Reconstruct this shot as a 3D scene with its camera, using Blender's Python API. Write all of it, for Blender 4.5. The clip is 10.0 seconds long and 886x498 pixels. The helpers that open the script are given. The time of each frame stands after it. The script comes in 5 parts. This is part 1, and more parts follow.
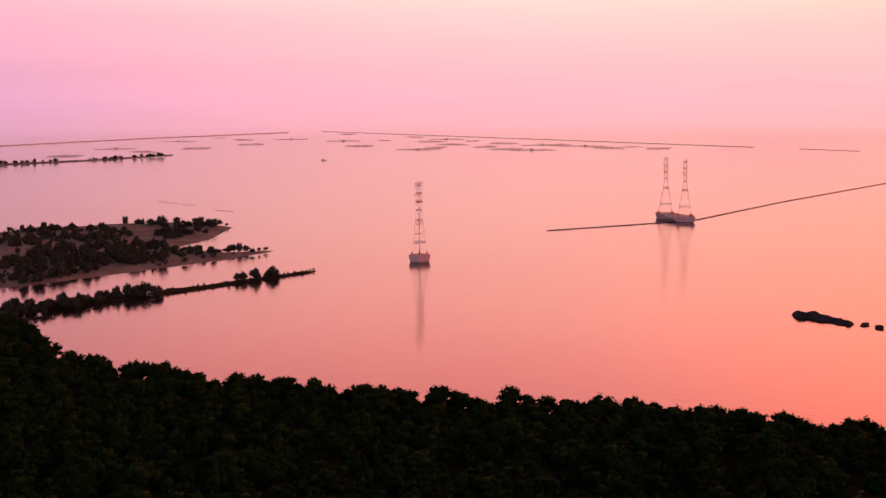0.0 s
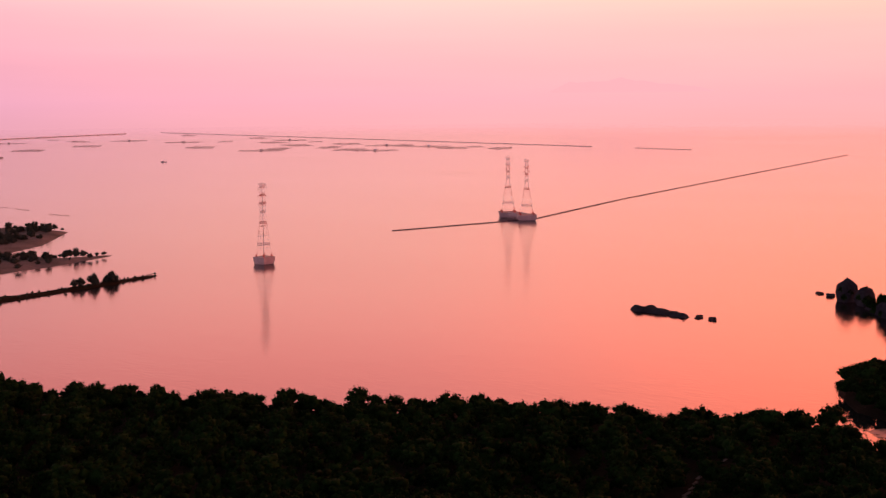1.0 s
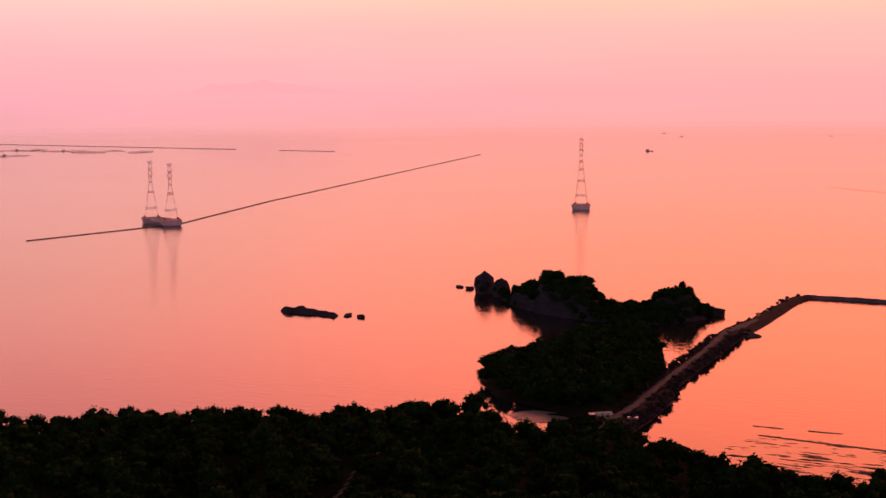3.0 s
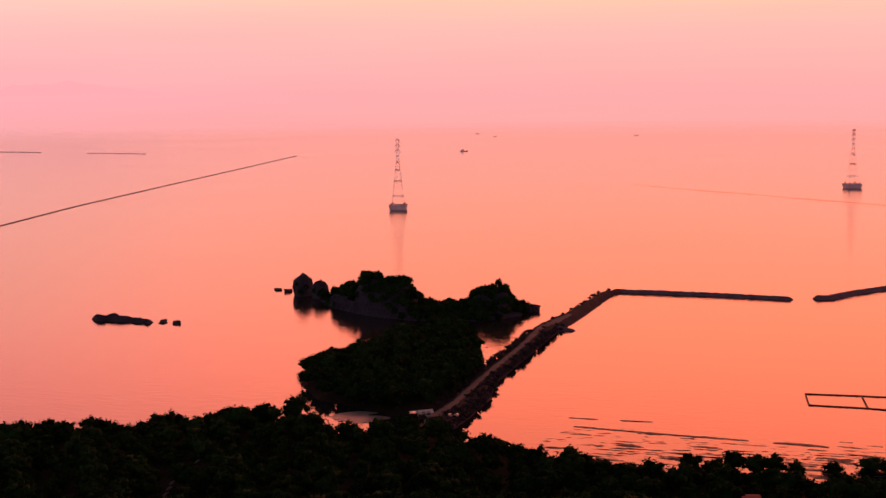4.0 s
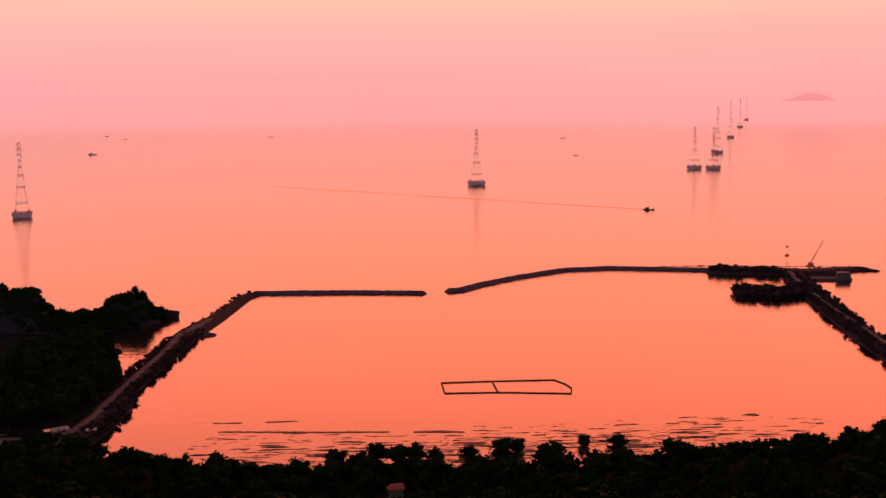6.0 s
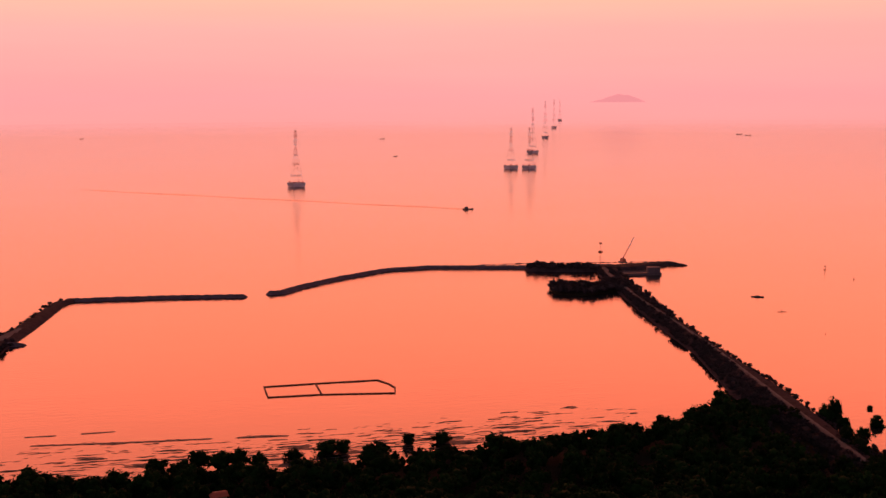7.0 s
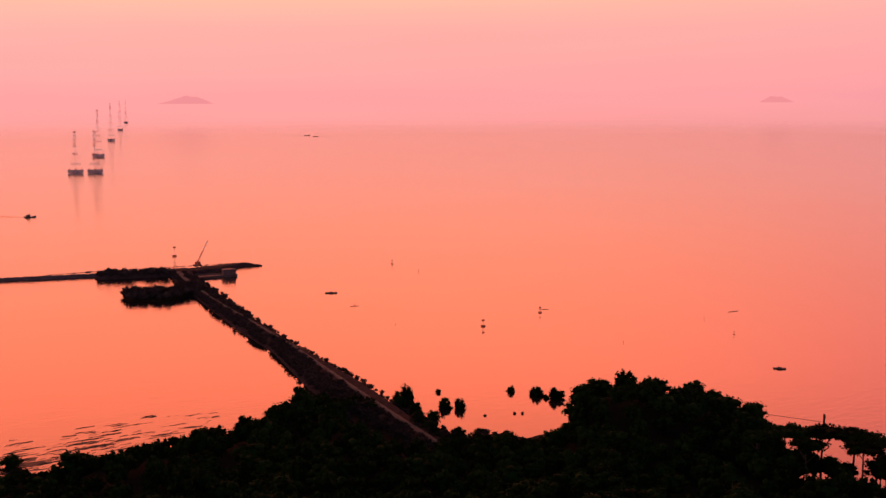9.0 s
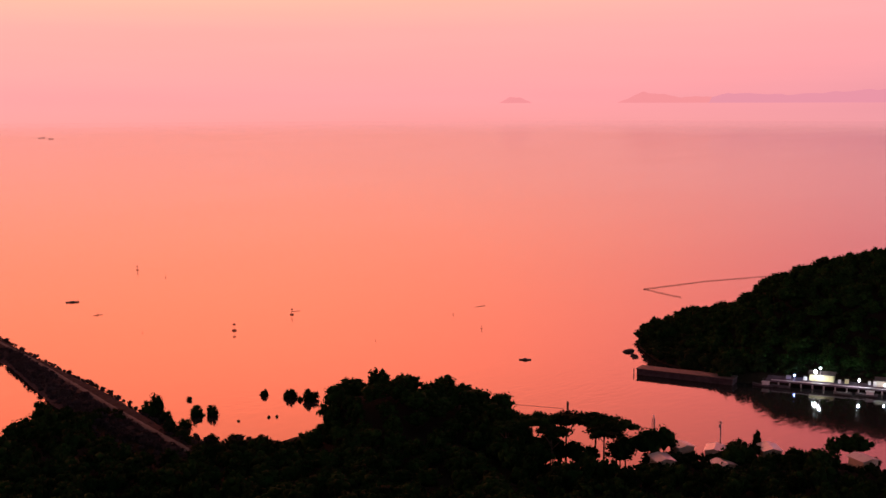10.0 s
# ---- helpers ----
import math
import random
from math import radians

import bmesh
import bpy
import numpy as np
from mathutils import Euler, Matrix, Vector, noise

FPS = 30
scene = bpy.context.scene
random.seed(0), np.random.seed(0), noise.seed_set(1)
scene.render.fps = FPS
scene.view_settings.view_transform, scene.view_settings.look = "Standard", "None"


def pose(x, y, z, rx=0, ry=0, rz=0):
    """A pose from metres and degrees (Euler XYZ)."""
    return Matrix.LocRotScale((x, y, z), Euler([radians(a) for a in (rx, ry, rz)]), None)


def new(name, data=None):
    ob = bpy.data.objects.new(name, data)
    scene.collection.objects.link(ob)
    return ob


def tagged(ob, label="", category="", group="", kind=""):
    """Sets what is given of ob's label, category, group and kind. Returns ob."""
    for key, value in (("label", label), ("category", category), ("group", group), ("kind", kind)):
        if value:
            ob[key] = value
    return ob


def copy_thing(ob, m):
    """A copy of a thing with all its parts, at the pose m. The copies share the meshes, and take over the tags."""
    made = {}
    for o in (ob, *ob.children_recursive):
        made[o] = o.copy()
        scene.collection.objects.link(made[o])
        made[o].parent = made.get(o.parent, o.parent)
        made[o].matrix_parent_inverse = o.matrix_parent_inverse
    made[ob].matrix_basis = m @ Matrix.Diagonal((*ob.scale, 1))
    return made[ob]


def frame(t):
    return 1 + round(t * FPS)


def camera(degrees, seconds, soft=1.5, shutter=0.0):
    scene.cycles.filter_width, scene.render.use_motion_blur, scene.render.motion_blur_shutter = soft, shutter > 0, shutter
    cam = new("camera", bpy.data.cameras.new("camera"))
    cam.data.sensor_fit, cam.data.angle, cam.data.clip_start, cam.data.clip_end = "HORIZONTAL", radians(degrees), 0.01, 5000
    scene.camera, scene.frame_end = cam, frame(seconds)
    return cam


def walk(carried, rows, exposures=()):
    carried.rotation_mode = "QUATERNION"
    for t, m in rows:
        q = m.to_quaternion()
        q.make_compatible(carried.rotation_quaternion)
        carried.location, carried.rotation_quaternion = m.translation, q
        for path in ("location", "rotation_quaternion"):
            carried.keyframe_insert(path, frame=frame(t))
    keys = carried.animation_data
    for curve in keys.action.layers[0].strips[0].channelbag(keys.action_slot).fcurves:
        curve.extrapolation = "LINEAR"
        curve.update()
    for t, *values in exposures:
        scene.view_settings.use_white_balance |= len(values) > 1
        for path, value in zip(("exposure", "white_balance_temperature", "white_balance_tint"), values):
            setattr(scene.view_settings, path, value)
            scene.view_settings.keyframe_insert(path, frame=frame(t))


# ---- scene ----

# ---------------------------------------------------------------- camera
EYE = 100.0     # the hilltop viewpoint above the sea
cam = camera(40.945, 10.0, soft=1.5)


def view(turn, tilt, lean):
    """The camera on its hilltop, turned to the right, tilted up and leaning, in degrees."""
    return Matrix.Translation((0, 0, EYE)) @ pose(0, 0, 0, 0, 0, -turn) @ pose(0, 0, 0, 90 + tilt) @ pose(0, 0, 0, 0, 0, lean)


walk(cam, [
    (0, view(-42.050, -7.098, -0.566)),
    (0.5, view(-38.457, -7.132, -0.585)),
    (1, view(-34.544, -7.149, -0.576)),
    (1.5, view(-30.385, -7.170, -0.586)),
    (2, view(-26.166, -7.195, -0.532)),
    (2.5, view(-21.897, -7.189, -0.538)),
    (4, view(-8.716, -7.233, -0.569)),
    (4.5, view(-4.346, -7.253, -0.585)),
    (5, view(0.000, -7.279, -0.542)),
    (5.5, view(4.373, -7.296, -0.489)),
    (7, view(17.404, -7.318, -0.332)),
    (7.5, view(21.722, -7.324, -0.300)),
    (8, view(26.057, -7.326, -0.266)),
    (8.5, view(31.426, -7.325, -0.212)),
    (9, view(37.890, -7.322, -0.173)),
    (9.5, view(44.196, -7.316, -0.113)),
    (10, view(50.004, -7.316, -0.153)),
], exposures=[(0, 0.37), (1, 0.27), (2.5, 0.15), (4, 0.09), (5.5, 0.01), (7.5, -0.06), (8.8, -0.09), (10, -0.02)])

# ---------------------------------------------------------------- world and sun
SUN_TURN = 20.0      # where the sun went down, degrees to the right of straight ahead


def ramp(nt, stops, source):
    node = nt.nodes.new("ShaderNodeValToRGB")
    node.color_ramp.interpolation = "LINEAR"
    while len(node.color_ramp.elements) < len(stops):
        node.color_ramp.elements.new(0.5)
    for e, (at, col) in zip(node.color_ramp.elements, stops):
        e.position, e.color = at, (*col, 1)
    nt.links.new(source, node.inputs[0])
    return node.outputs[0]


def math_node(nt, op, a, b=None, c=None, clamp=False):
    node = nt.nodes.new("ShaderNodeMath")
    node.operation, node.use_clamp = op, clamp
    for i, v in enumerate((a, b, c)):
        if v is None:
            continue
        if isinstance(v, (int, float)):
            node.inputs[i].default_value = v
        else:
            nt.links.new(v, node.inputs[i])
    return node.outputs[0]


def mix_rgb(nt, fac, a, b, blend="MIX"):
    node = nt.nodes.new("ShaderNodeMix")
    node.data_type, node.blend_type = "RGBA", blend
    for i, v in ((0, fac), (6, a), (7, b)):
        if isinstance(v, (int, float)):
            node.inputs[i].default_value = v
        elif isinstance(v, tuple):
            node.inputs[i].default_value = (*v, 1)
        else:
            nt.links.new(v, node.inputs[i])
    return node.outputs[2]


world = bpy.data.worlds.new("dusk_sky")
scene.world = world
world.use_nodes = True
wt = world.node_tree
wt.nodes.clear()
coord = wt.nodes.new("ShaderNodeTexCoord")
split = wt.nodes.new("ShaderNodeSeparateXYZ")
wt.links.new(coord.outputs["Generated"], split.inputs[0])
sx, sy, sz = split.outputs
rise = math_node(wt, "ARCSINE", math_node(wt, "MAXIMUM", sz, math_node(wt, "MULTIPLY", sz, -1.3)))     # radians above the horizon; below it the far sea mirrors the sky
up = math_node(wt, "DIVIDE", rise, radians(90))
flat = math_node(wt, "SQRT", math_node(wt, "ADD", math_node(wt, "MULTIPLY", sx, sx), math_node(wt, "ADD", math_node(wt, "MULTIPLY", sy, sy), 1e-6)))
toward = math_node(wt, "DIVIDE", math_node(wt, "ADD", math_node(wt, "MULTIPLY", sx, math.sin(radians(SUN_TURN))),
                                          math_node(wt, "MULTIPLY", sy, math.cos(radians(SUN_TURN)))), flat)
SKY = 4.0
glow = [(0.0, (1.12, 0.40, 0.40)), (0.035, (1.30, 0.46, 0.42)), (0.06, (1.8, 0.58, 0.39)), (0.10, (3.1, 0.73, 0.39)),
        (0.15, (4.7, 0.89, 0.45)), (0.22, (4.6, 0.88, 0.47)), (0.30, (0.40, 0.22, 0.22)), (0.5, (0.040, 0.044, 0.050))]
side = [(0.0, (0.93, 0.40, 0.45)), (0.02, (1.02, 0.44, 0.46)), (0.045, (1.2, 0.53, 0.50)), (0.07, (1.5, 0.69, 0.54)), (0.10, (2.0, 0.74, 0.60)),
        (0.15, (2.7, 0.74, 0.64)), (0.22, (2.4, 0.66, 0.64)), (0.30, (0.30, 0.19, 0.22)), (0.5, (0.040, 0.044, 0.050))]
right = [(0.0, (0.88, 0.34, 0.40)), (0.035, (1.02, 0.40, 0.43)), (0.06, (1.2, 0.405, 0.44)), (0.10, (1.65, 0.38, 0.465)), (0.15, (1.9, 0.38, 0.50)),
         (0.22, (1.6, 0.34, 0.48)), (0.30, (0.26, 0.17, 0.20)), (0.5, (0.040, 0.044, 0.050))]
back = [(0.0, (0.31, 0.20, 0.46)), (0.10, (0.27, 0.17, 0.42)), (0.20, (0.14, 0.10, 0.15)), (0.30, (0.055, 0.05, 0.06)), (0.5, (0.040, 0.044, 0.050))]
# rosy sky arch low opposite the sunset, out of view, added to brighten backlit sides
arch = [(0.0, (1.5, 0.80, 1.05)), (0.06, (2.0, 1.0, 1.3)), (0.12, (1.7, 0.85, 1.1)), (0.165, (0.30, 0.19, 0.26)), (0.28, (0.055, 0.05, 0.06)), (0.5, (0.040, 0.044, 0.050))]
ramps = [ramp(wt, [(p, tuple(v / SKY for v in c)) for p, c in stops], up) for stops in (glow, side, back, right, arch)]
near_sun = wt.nodes.new("ShaderNodeMapRange")
near_sun.interpolation_type = "SMOOTHSTEP"
for i, v in ((1, 0.52), (2, 1.0)):
    near_sun.inputs[i].default_value = v
wt.links.new(toward, near_sun.inputs[0])
behind = wt.nodes.new("ShaderNodeMapRange")
behind.interpolation_type = "SMOOTHSTEP"
for i, v in ((1, 0.68), (2, -0.5)):
    behind.inputs[i].default_value = v
wt.links.new(toward, behind.inputs[0])
across = math_node(wt, "DIVIDE", math_node(wt, "SUBTRACT", math_node(wt, "MULTIPLY", sx, math.cos(radians(SUN_TURN))),
                                          math_node(wt, "MULTIPLY", sy, math.sin(radians(SUN_TURN)))), flat)
rightward = wt.nodes.new("ShaderNodeMapRange")
rightward.interpolation_type = "SMOOTHSTEP"
for i, v in ((1, 0.05), (2, 0.62)):
    rightward.inputs[i].default_value = v
wt.links.new(across, rightward.inputs[0])
away = mix_rgb(wt, rightward.outputs[0], ramps[1], ramps[3])
dusk = mix_rgb(wt, behind.outputs[0], mix_rgb(wt, near_sun.outputs[0], away, ramps[0]), ramps[2])
opposite = wt.nodes.new("ShaderNodeMapRange")
opposite.interpolation_type = "SMOOTHSTEP"
for i, v in ((1, -0.2), (2, -0.85)):
    opposite.inputs[i].default_value = v
wt.links.new(toward, opposite.inputs[0])
dusk = mix_rgb(wt, opposite.outputs[0], dusk, ramps[4])
streak = wt.nodes.new("ShaderNodeTexNoise")
streak.inputs["Scale"].default_value, streak.inputs["Detail"].default_value = 2.2, 5
squash = wt.nodes.new("ShaderNodeMapping")
squash.inputs["Scale"].default_value = (1, 1, 14)
wt.links.new(coord.outputs["Generated"], squash.inputs[0])
wt.links.new(squash.outputs[0], streak.inputs["Vector"])
dusk = mix_rgb(wt, 1.0, dusk, math_node(wt, "MULTIPLY_ADD", streak.outputs[0], 0.16, 0.92), "MULTIPLY")
below = math_node(wt, "MAXIMUM", math_node(wt, "MULTIPLY_ADD", math_node(wt, "MINIMUM", sz, 0.0), 5.0, 1.0), 0.85)
dusk = mix_rgb(wt, 1.0, dusk, below, "MULTIPLY")
sky = wt.nodes.new("ShaderNodeTexSky")
sky.sky_type, sky.sun_disc = "NISHITA", False
sky.sun_elevation, sky.sun_rotation = radians(-1), radians(SUN_TURN)
bg1, bg2, plus, out = (wt.nodes.new(n) for n in ("ShaderNodeBackground", "ShaderNodeBackground", "ShaderNodeAddShader", "ShaderNodeOutputWorld"))
wt.links.new(dusk, bg1.inputs[0])
wt.links.new(sky.outputs[0], bg2.inputs[0])
bg1.inputs[1].default_value, bg2.inputs[1].default_value = SKY, 0.02
wt.links.new(bg1.outputs[0], plus.inputs[0])
wt.links.new(bg2.outputs[0], plus.inputs[1])
wt.links.new(plus.outputs[0], out.inputs[0])

# ---------------------------------------------------------------- materials


def material(name, dark, light, size=4.0, rough=0.85, bump=0.3, fine=0.4, metal=0.0, island=False, spread=0.0, shine=0.5, contrast=2.2):
    """Two colours mottled at two scales (size and fine, in metres), with a fine relief; spread: how far single pieces vary."""
    m = bpy.data.materials.new(name)
    m.use_nodes = True
    nt = m.node_tree
    b = nt.nodes["Principled BSDF"]
    tc = nt.nodes.new("ShaderNodeTexCoord")
    big, small = nt.nodes.new("ShaderNodeTexNoise"), nt.nodes.new("ShaderNodeTexNoise")
    for n, s, d in ((big, 1 / size, 4), (small, 1 / fine, 3)):
        n.inputs["Scale"].default_value, n.inputs["Detail"].default_value = s, d
        nt.links.new(tc.outputs["Object"], n.inputs["Vector"])
    f = math_node(nt, "MULTIPLY_ADD", small.outputs[0], 0.45, math_node(nt, "MULTIPLY", big.outputs[0], 0.65))
    f = math_node(nt, "MULTIPLY_ADD", f, contrast, 0.4 - contrast / 2, clamp=True)
    if spread:
        r = nt.nodes.new("ShaderNodeNewGeometry").outputs["Random Per Island"] if island else nt.nodes.new("ShaderNodeObjectInfo").outputs["Random"]
        f = math_node(nt, "ADD", math_node(nt, "MULTIPLY", f, 1 - spread), math_node(nt, "MULTIPLY", r, spread), clamp=True)
    col = mix_rgb(nt, f, dark, light)
    nt.links.new(col, b.inputs["Base Color"])
    b.inputs["Roughness"].default_value, b.inputs["Metallic"].default_value = rough, metal
    b.inputs["Specular IOR Level"].default_value = shine
    if bump:
        bp = nt.nodes.new("ShaderNodeBump")
        bp.inputs["Strength"].default_value, bp.inputs["Distance"].default_value = bump, fine * 0.4
        nt.links.new(small.outputs[0], bp.inputs["Height"])
        nt.links.new(bp.outputs[0], b.inputs["Normal"])
    return m


def water_material():
    m = bpy.data.materials.new("sea_water")
    m.use_nodes = True
    nt = m.node_tree
    b = nt.nodes["Principled BSDF"]
    b.inputs["Base Color"].default_value = (0.020, 0.022, 0.022, 1)
    b.inputs["IOR"].default_value = 1.33
    tc = nt.nodes.new("ShaderNodeTexCoord")
    mp = nt.nodes.new("ShaderNodeMapping")
    mp.inputs["Rotation"].default_value = (0, 0, radians(20))
    mp.inputs["Scale"].default_value = (0.35, 1.0, 1.0)
    nt.links.new(tc.outputs["Object"], mp.inputs[0])
    rip, swell = nt.nodes.new("ShaderNodeTexNoise"), nt.nodes.new("ShaderNodeTexNoise")
    rip.inputs["Scale"].default_value, rip.inputs["Detail"].default_value = 0.5, 3
    swell.inputs["Scale"].default_value, swell.inputs["Detail"].default_value = 0.008, 4
    nt.links.new(mp.outputs[0], rip.inputs["Vector"])
    nt.links.new(mp.outputs[0], swell.inputs["Vector"])
    bp = nt.nodes.new("ShaderNodeBump")
    bp.inputs["Distance"].default_value = 0.11
    wave = nt.nodes.new("ShaderNodeTexNoise")
    wave.inputs["Scale"].default_value, wave.inputs["Detail"].default_value = 0.11, 3
    nt.links.new(mp.outputs[0], wave.inputs["Vector"])
    nt.links.new(math_node(nt, "MULTIPLY_ADD", wave.outputs[0], 0.8, rip.outputs[0]), bp.inputs["Height"])
    # ripples: slight under the lee of the hill, livelier in the open bay, smooth far out
    far = nt.nodes.new("ShaderNodeVectorMath")
    far.operation = "LENGTH"
    nt.links.new(tc.outputs["Object"], far.inputs[0])
    grey = lambda v: (v, v, v)
    calm = ramp(nt, [(0.0, grey(0.22)), (0.070, grey(0.26)), (0.078, grey(0.5)), (0.13, grey(0.9)), (0.24, grey(0.9)), (0.40, grey(0.45)), (0.55, grey(0.25)), (0.70, grey(0.08)), (1.0, grey(0.03))], math_node(nt, "DIVIDE", far.outputs["Value"], 5000.0))
    nt.links.new(calm, bp.inputs["Strength"])
    nt.links.new(bp.outputs[0], b.inputs["Normal"])
    gloss = ramp(nt, [(0.0, grey(0.40)), (0.085, grey(0.45)), (0.14, grey(1.0)), (0.26, grey(0.9)), (0.42, grey(0.95)), (0.62, grey(0.95)), (0.80, grey(0.65)), (0.95, grey(0.16)), (1.0, grey(0.14))], math_node(nt, "DIVIDE", far.outputs["Value"], 5000.0))
    nt.links.new(math_node(nt, "MULTIPLY", math_node(nt, "MULTIPLY_ADD", swell.outputs[0], 0.06, 0.10), gloss), b.inputs["Roughness"])
    return m


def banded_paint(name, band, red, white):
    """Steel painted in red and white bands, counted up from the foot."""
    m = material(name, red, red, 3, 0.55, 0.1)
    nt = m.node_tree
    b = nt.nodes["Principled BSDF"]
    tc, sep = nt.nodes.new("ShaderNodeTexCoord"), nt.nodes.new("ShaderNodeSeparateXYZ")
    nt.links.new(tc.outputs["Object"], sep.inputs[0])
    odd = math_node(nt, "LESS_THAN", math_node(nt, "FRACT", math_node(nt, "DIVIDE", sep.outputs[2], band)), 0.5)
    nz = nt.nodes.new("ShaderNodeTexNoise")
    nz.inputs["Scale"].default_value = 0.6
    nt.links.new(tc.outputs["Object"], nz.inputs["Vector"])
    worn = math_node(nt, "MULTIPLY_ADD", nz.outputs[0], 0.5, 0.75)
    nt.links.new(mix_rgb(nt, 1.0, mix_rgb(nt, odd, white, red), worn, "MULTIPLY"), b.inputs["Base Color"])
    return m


SEA = water_material()
SOIL = material("leaf_litter_soil", (0.012, 0.012, 0.008), (0.035, 0.030, 0.020), 9, 0.95, 0.5, 0.7, shine=0.05)
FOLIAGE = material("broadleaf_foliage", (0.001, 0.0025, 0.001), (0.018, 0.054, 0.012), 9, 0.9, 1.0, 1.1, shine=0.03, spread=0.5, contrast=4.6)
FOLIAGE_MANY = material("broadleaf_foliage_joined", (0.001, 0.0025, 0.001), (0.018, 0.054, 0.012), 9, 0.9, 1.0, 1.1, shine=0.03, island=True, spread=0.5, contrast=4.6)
SHRUB = material("mangrove_shrub", (0.004, 0.010, 0.004), (0.016, 0.036, 0.010), 3, 0.9, 1.0, 0.8, shine=0.04, island=True, spread=0.5)
# mangrove shrub again, lighter and purplish: its colour carries the haze
HAZED_BANK_SCRUB = material("hazed_causeway_scrub", (0.016, 0.015, 0.018), (0.062, 0.056, 0.058), 3, 0.9, 1.0, 0.8, shine=0.04, island=True, spread=0.5)
# foliage of the lands across the bay, paled by haze put into its colour
HAZED_SCRUB = material("hazed_grey_scrub", (0.020, 0.032, 0.026), (0.075, 0.098, 0.070), 6, 0.95, 1.0, 1.0, island=True, spread=0.4, shine=0.04)
BARK = material("bark", (0.03, 0.022, 0.016), (0.10, 0.08, 0.06), 1.0, 0.95, 0.6, 0.2)
ROCK = material("limestone_rock", (0.014, 0.016, 0.022), (0.055, 0.058, 0.07), 6, 0.95, 0.8, 0.9, shine=0.1)
BANK = material("dark_earth_bank", (0.025, 0.020, 0.024), (0.07, 0.055, 0.06), 3, 0.95, 0.9, 0.8, shine=0.08)
RUBBLE = material("dike_rubble", (0.06, 0.05, 0.065), (0.17, 0.14, 0.17), 3, 0.95, 0.9, 0.8, shine=0.1)
DIRT = material("packed_dirt_road", (0.10, 0.09, 0.09), (0.24, 0.21, 0.20), 5, 0.95, 0.3, 0.5, shine=0.1)
GRASS = material("dry_grass_land", (0.09, 0.11, 0.09), (0.34, 0.31, 0.31), 20, 0.95, 0.4, 1.5, shine=0.05)
SAND = material("wet_sand", (0.16, 0.13, 0.11), (0.34, 0.28, 0.25), 6, 0.35, 0.2, 0.8)
CONCRETE = material("marine_concrete", (0.40, 0.34, 0.33), (0.66, 0.58, 0.56), 3, 0.85, 0.3, 0.4)
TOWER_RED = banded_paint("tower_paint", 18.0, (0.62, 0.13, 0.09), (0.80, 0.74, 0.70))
STEEL = material("galvanised_steel", (0.26, 0.24, 0.24), (0.42, 0.40, 0.40), 2, 0.5, 0.1, 0.3, metal=0.4)
WOOD = material("wet_timber", (0.03, 0.024, 0.02), (0.10, 0.075, 0.055), 2, 0.85, 0.4, 0.25)

# ---------------------------------------------------------------- building blocks


class Solid:
    """Collects vertices and faces of one mesh."""

    def __init__(self):
        self.v, self.f, self.n = [], [], 0

    def add(self, verts, faces):
        verts = np.asarray(verts, float)
        self.v.append(verts)
        self.f += [tuple(i + self.n for i in f) for f in faces]
        self.n += len(verts)
        return self

    def box(self, x, y, z, sx, sy, sz, turn=0.0, taper=1.0):
        """A box on its base centre, turned about the vertical, narrowed at the top by taper."""
        c, s = math.cos(radians(turn)), math.sin(radians(turn))
        pts = []
        for k, (h, g) in enumerate(((0, 1), (sz, taper))):
            for a, b in ((-1, -1), (1, -1), (1, 1), (-1, 1)):
                u, w = a * sx / 2 * g, b * sy / 2 * g
                pts.append((x + u * c - w * s, y + u * s + w * c, z + h))
        return self.add(pts, [(3, 2, 1, 0), (4, 5, 6, 7), (0, 1, 5, 4), (1, 2, 6, 5), (2, 3, 7, 6), (3, 0, 4, 7)])

    def beam(self, a, b, r, r2=None, sides=4):
        """A bar of radius r from a to b."""
        a, b = Vector(a), Vector(b)
        d = (b - a).normalized()
        u = d.orthogonal().normalized()
        w = d.cross(u)
        pts = []
        for p, q in ((a, r), (b, r if r2 is None else r2)):
            for i in range(sides):
                t = 2 * math.pi * (i + 0.5) / sides
                pts.append(p + (u * math.cos(t) + w * math.sin(t)) * q)
        faces = [(i, (i + 1) % sides, (i + 1) % sides + sides, i + sides) for i in range(sides)]
        return self.add([tuple(p) for p in pts], faces + [tuple(reversed(range(sides))), tuple(range(sides, 2 * sides))])

    def mesh(self, name, mat, smooth=False):
        me = bpy.data.meshes.new(name)
        me.from_pydata(np.concatenate(self.v).tolist(), [], self.f)
        me.materials.append(mat)
        if smooth:
            me.polygons.foreach_set("use_smooth", [True] * len(me.polygons))
        me.update()
        return me


def part(name, solid, mat, parent, label="", smooth=False):
    """One mesh object under a thing or a part."""
    ob = new(name, solid.mesh(name, mat, smooth))
    ob.parent = parent
    return tagged(ob, label)


def thing(name, label, category, at=(0, 0, 0), turn=0.0, group="", kind=""):
    """An Empty at the thing's base, to carry its parts."""
    ob = new(name)
    ob.matrix_world = pose(*at, 0, 0, turn)
    return tagged(ob, label, category, group, kind)


def single(name, solid, mat, label, category, at=(0, 0, 0), turn=0.0, group="", kind="", smooth=False):
    ob = new(name, solid.mesh(name, mat, smooth))
    ob.matrix_world = pose(*at, 0, 0, turn)
    return tagged(ob, label, category, group, kind)


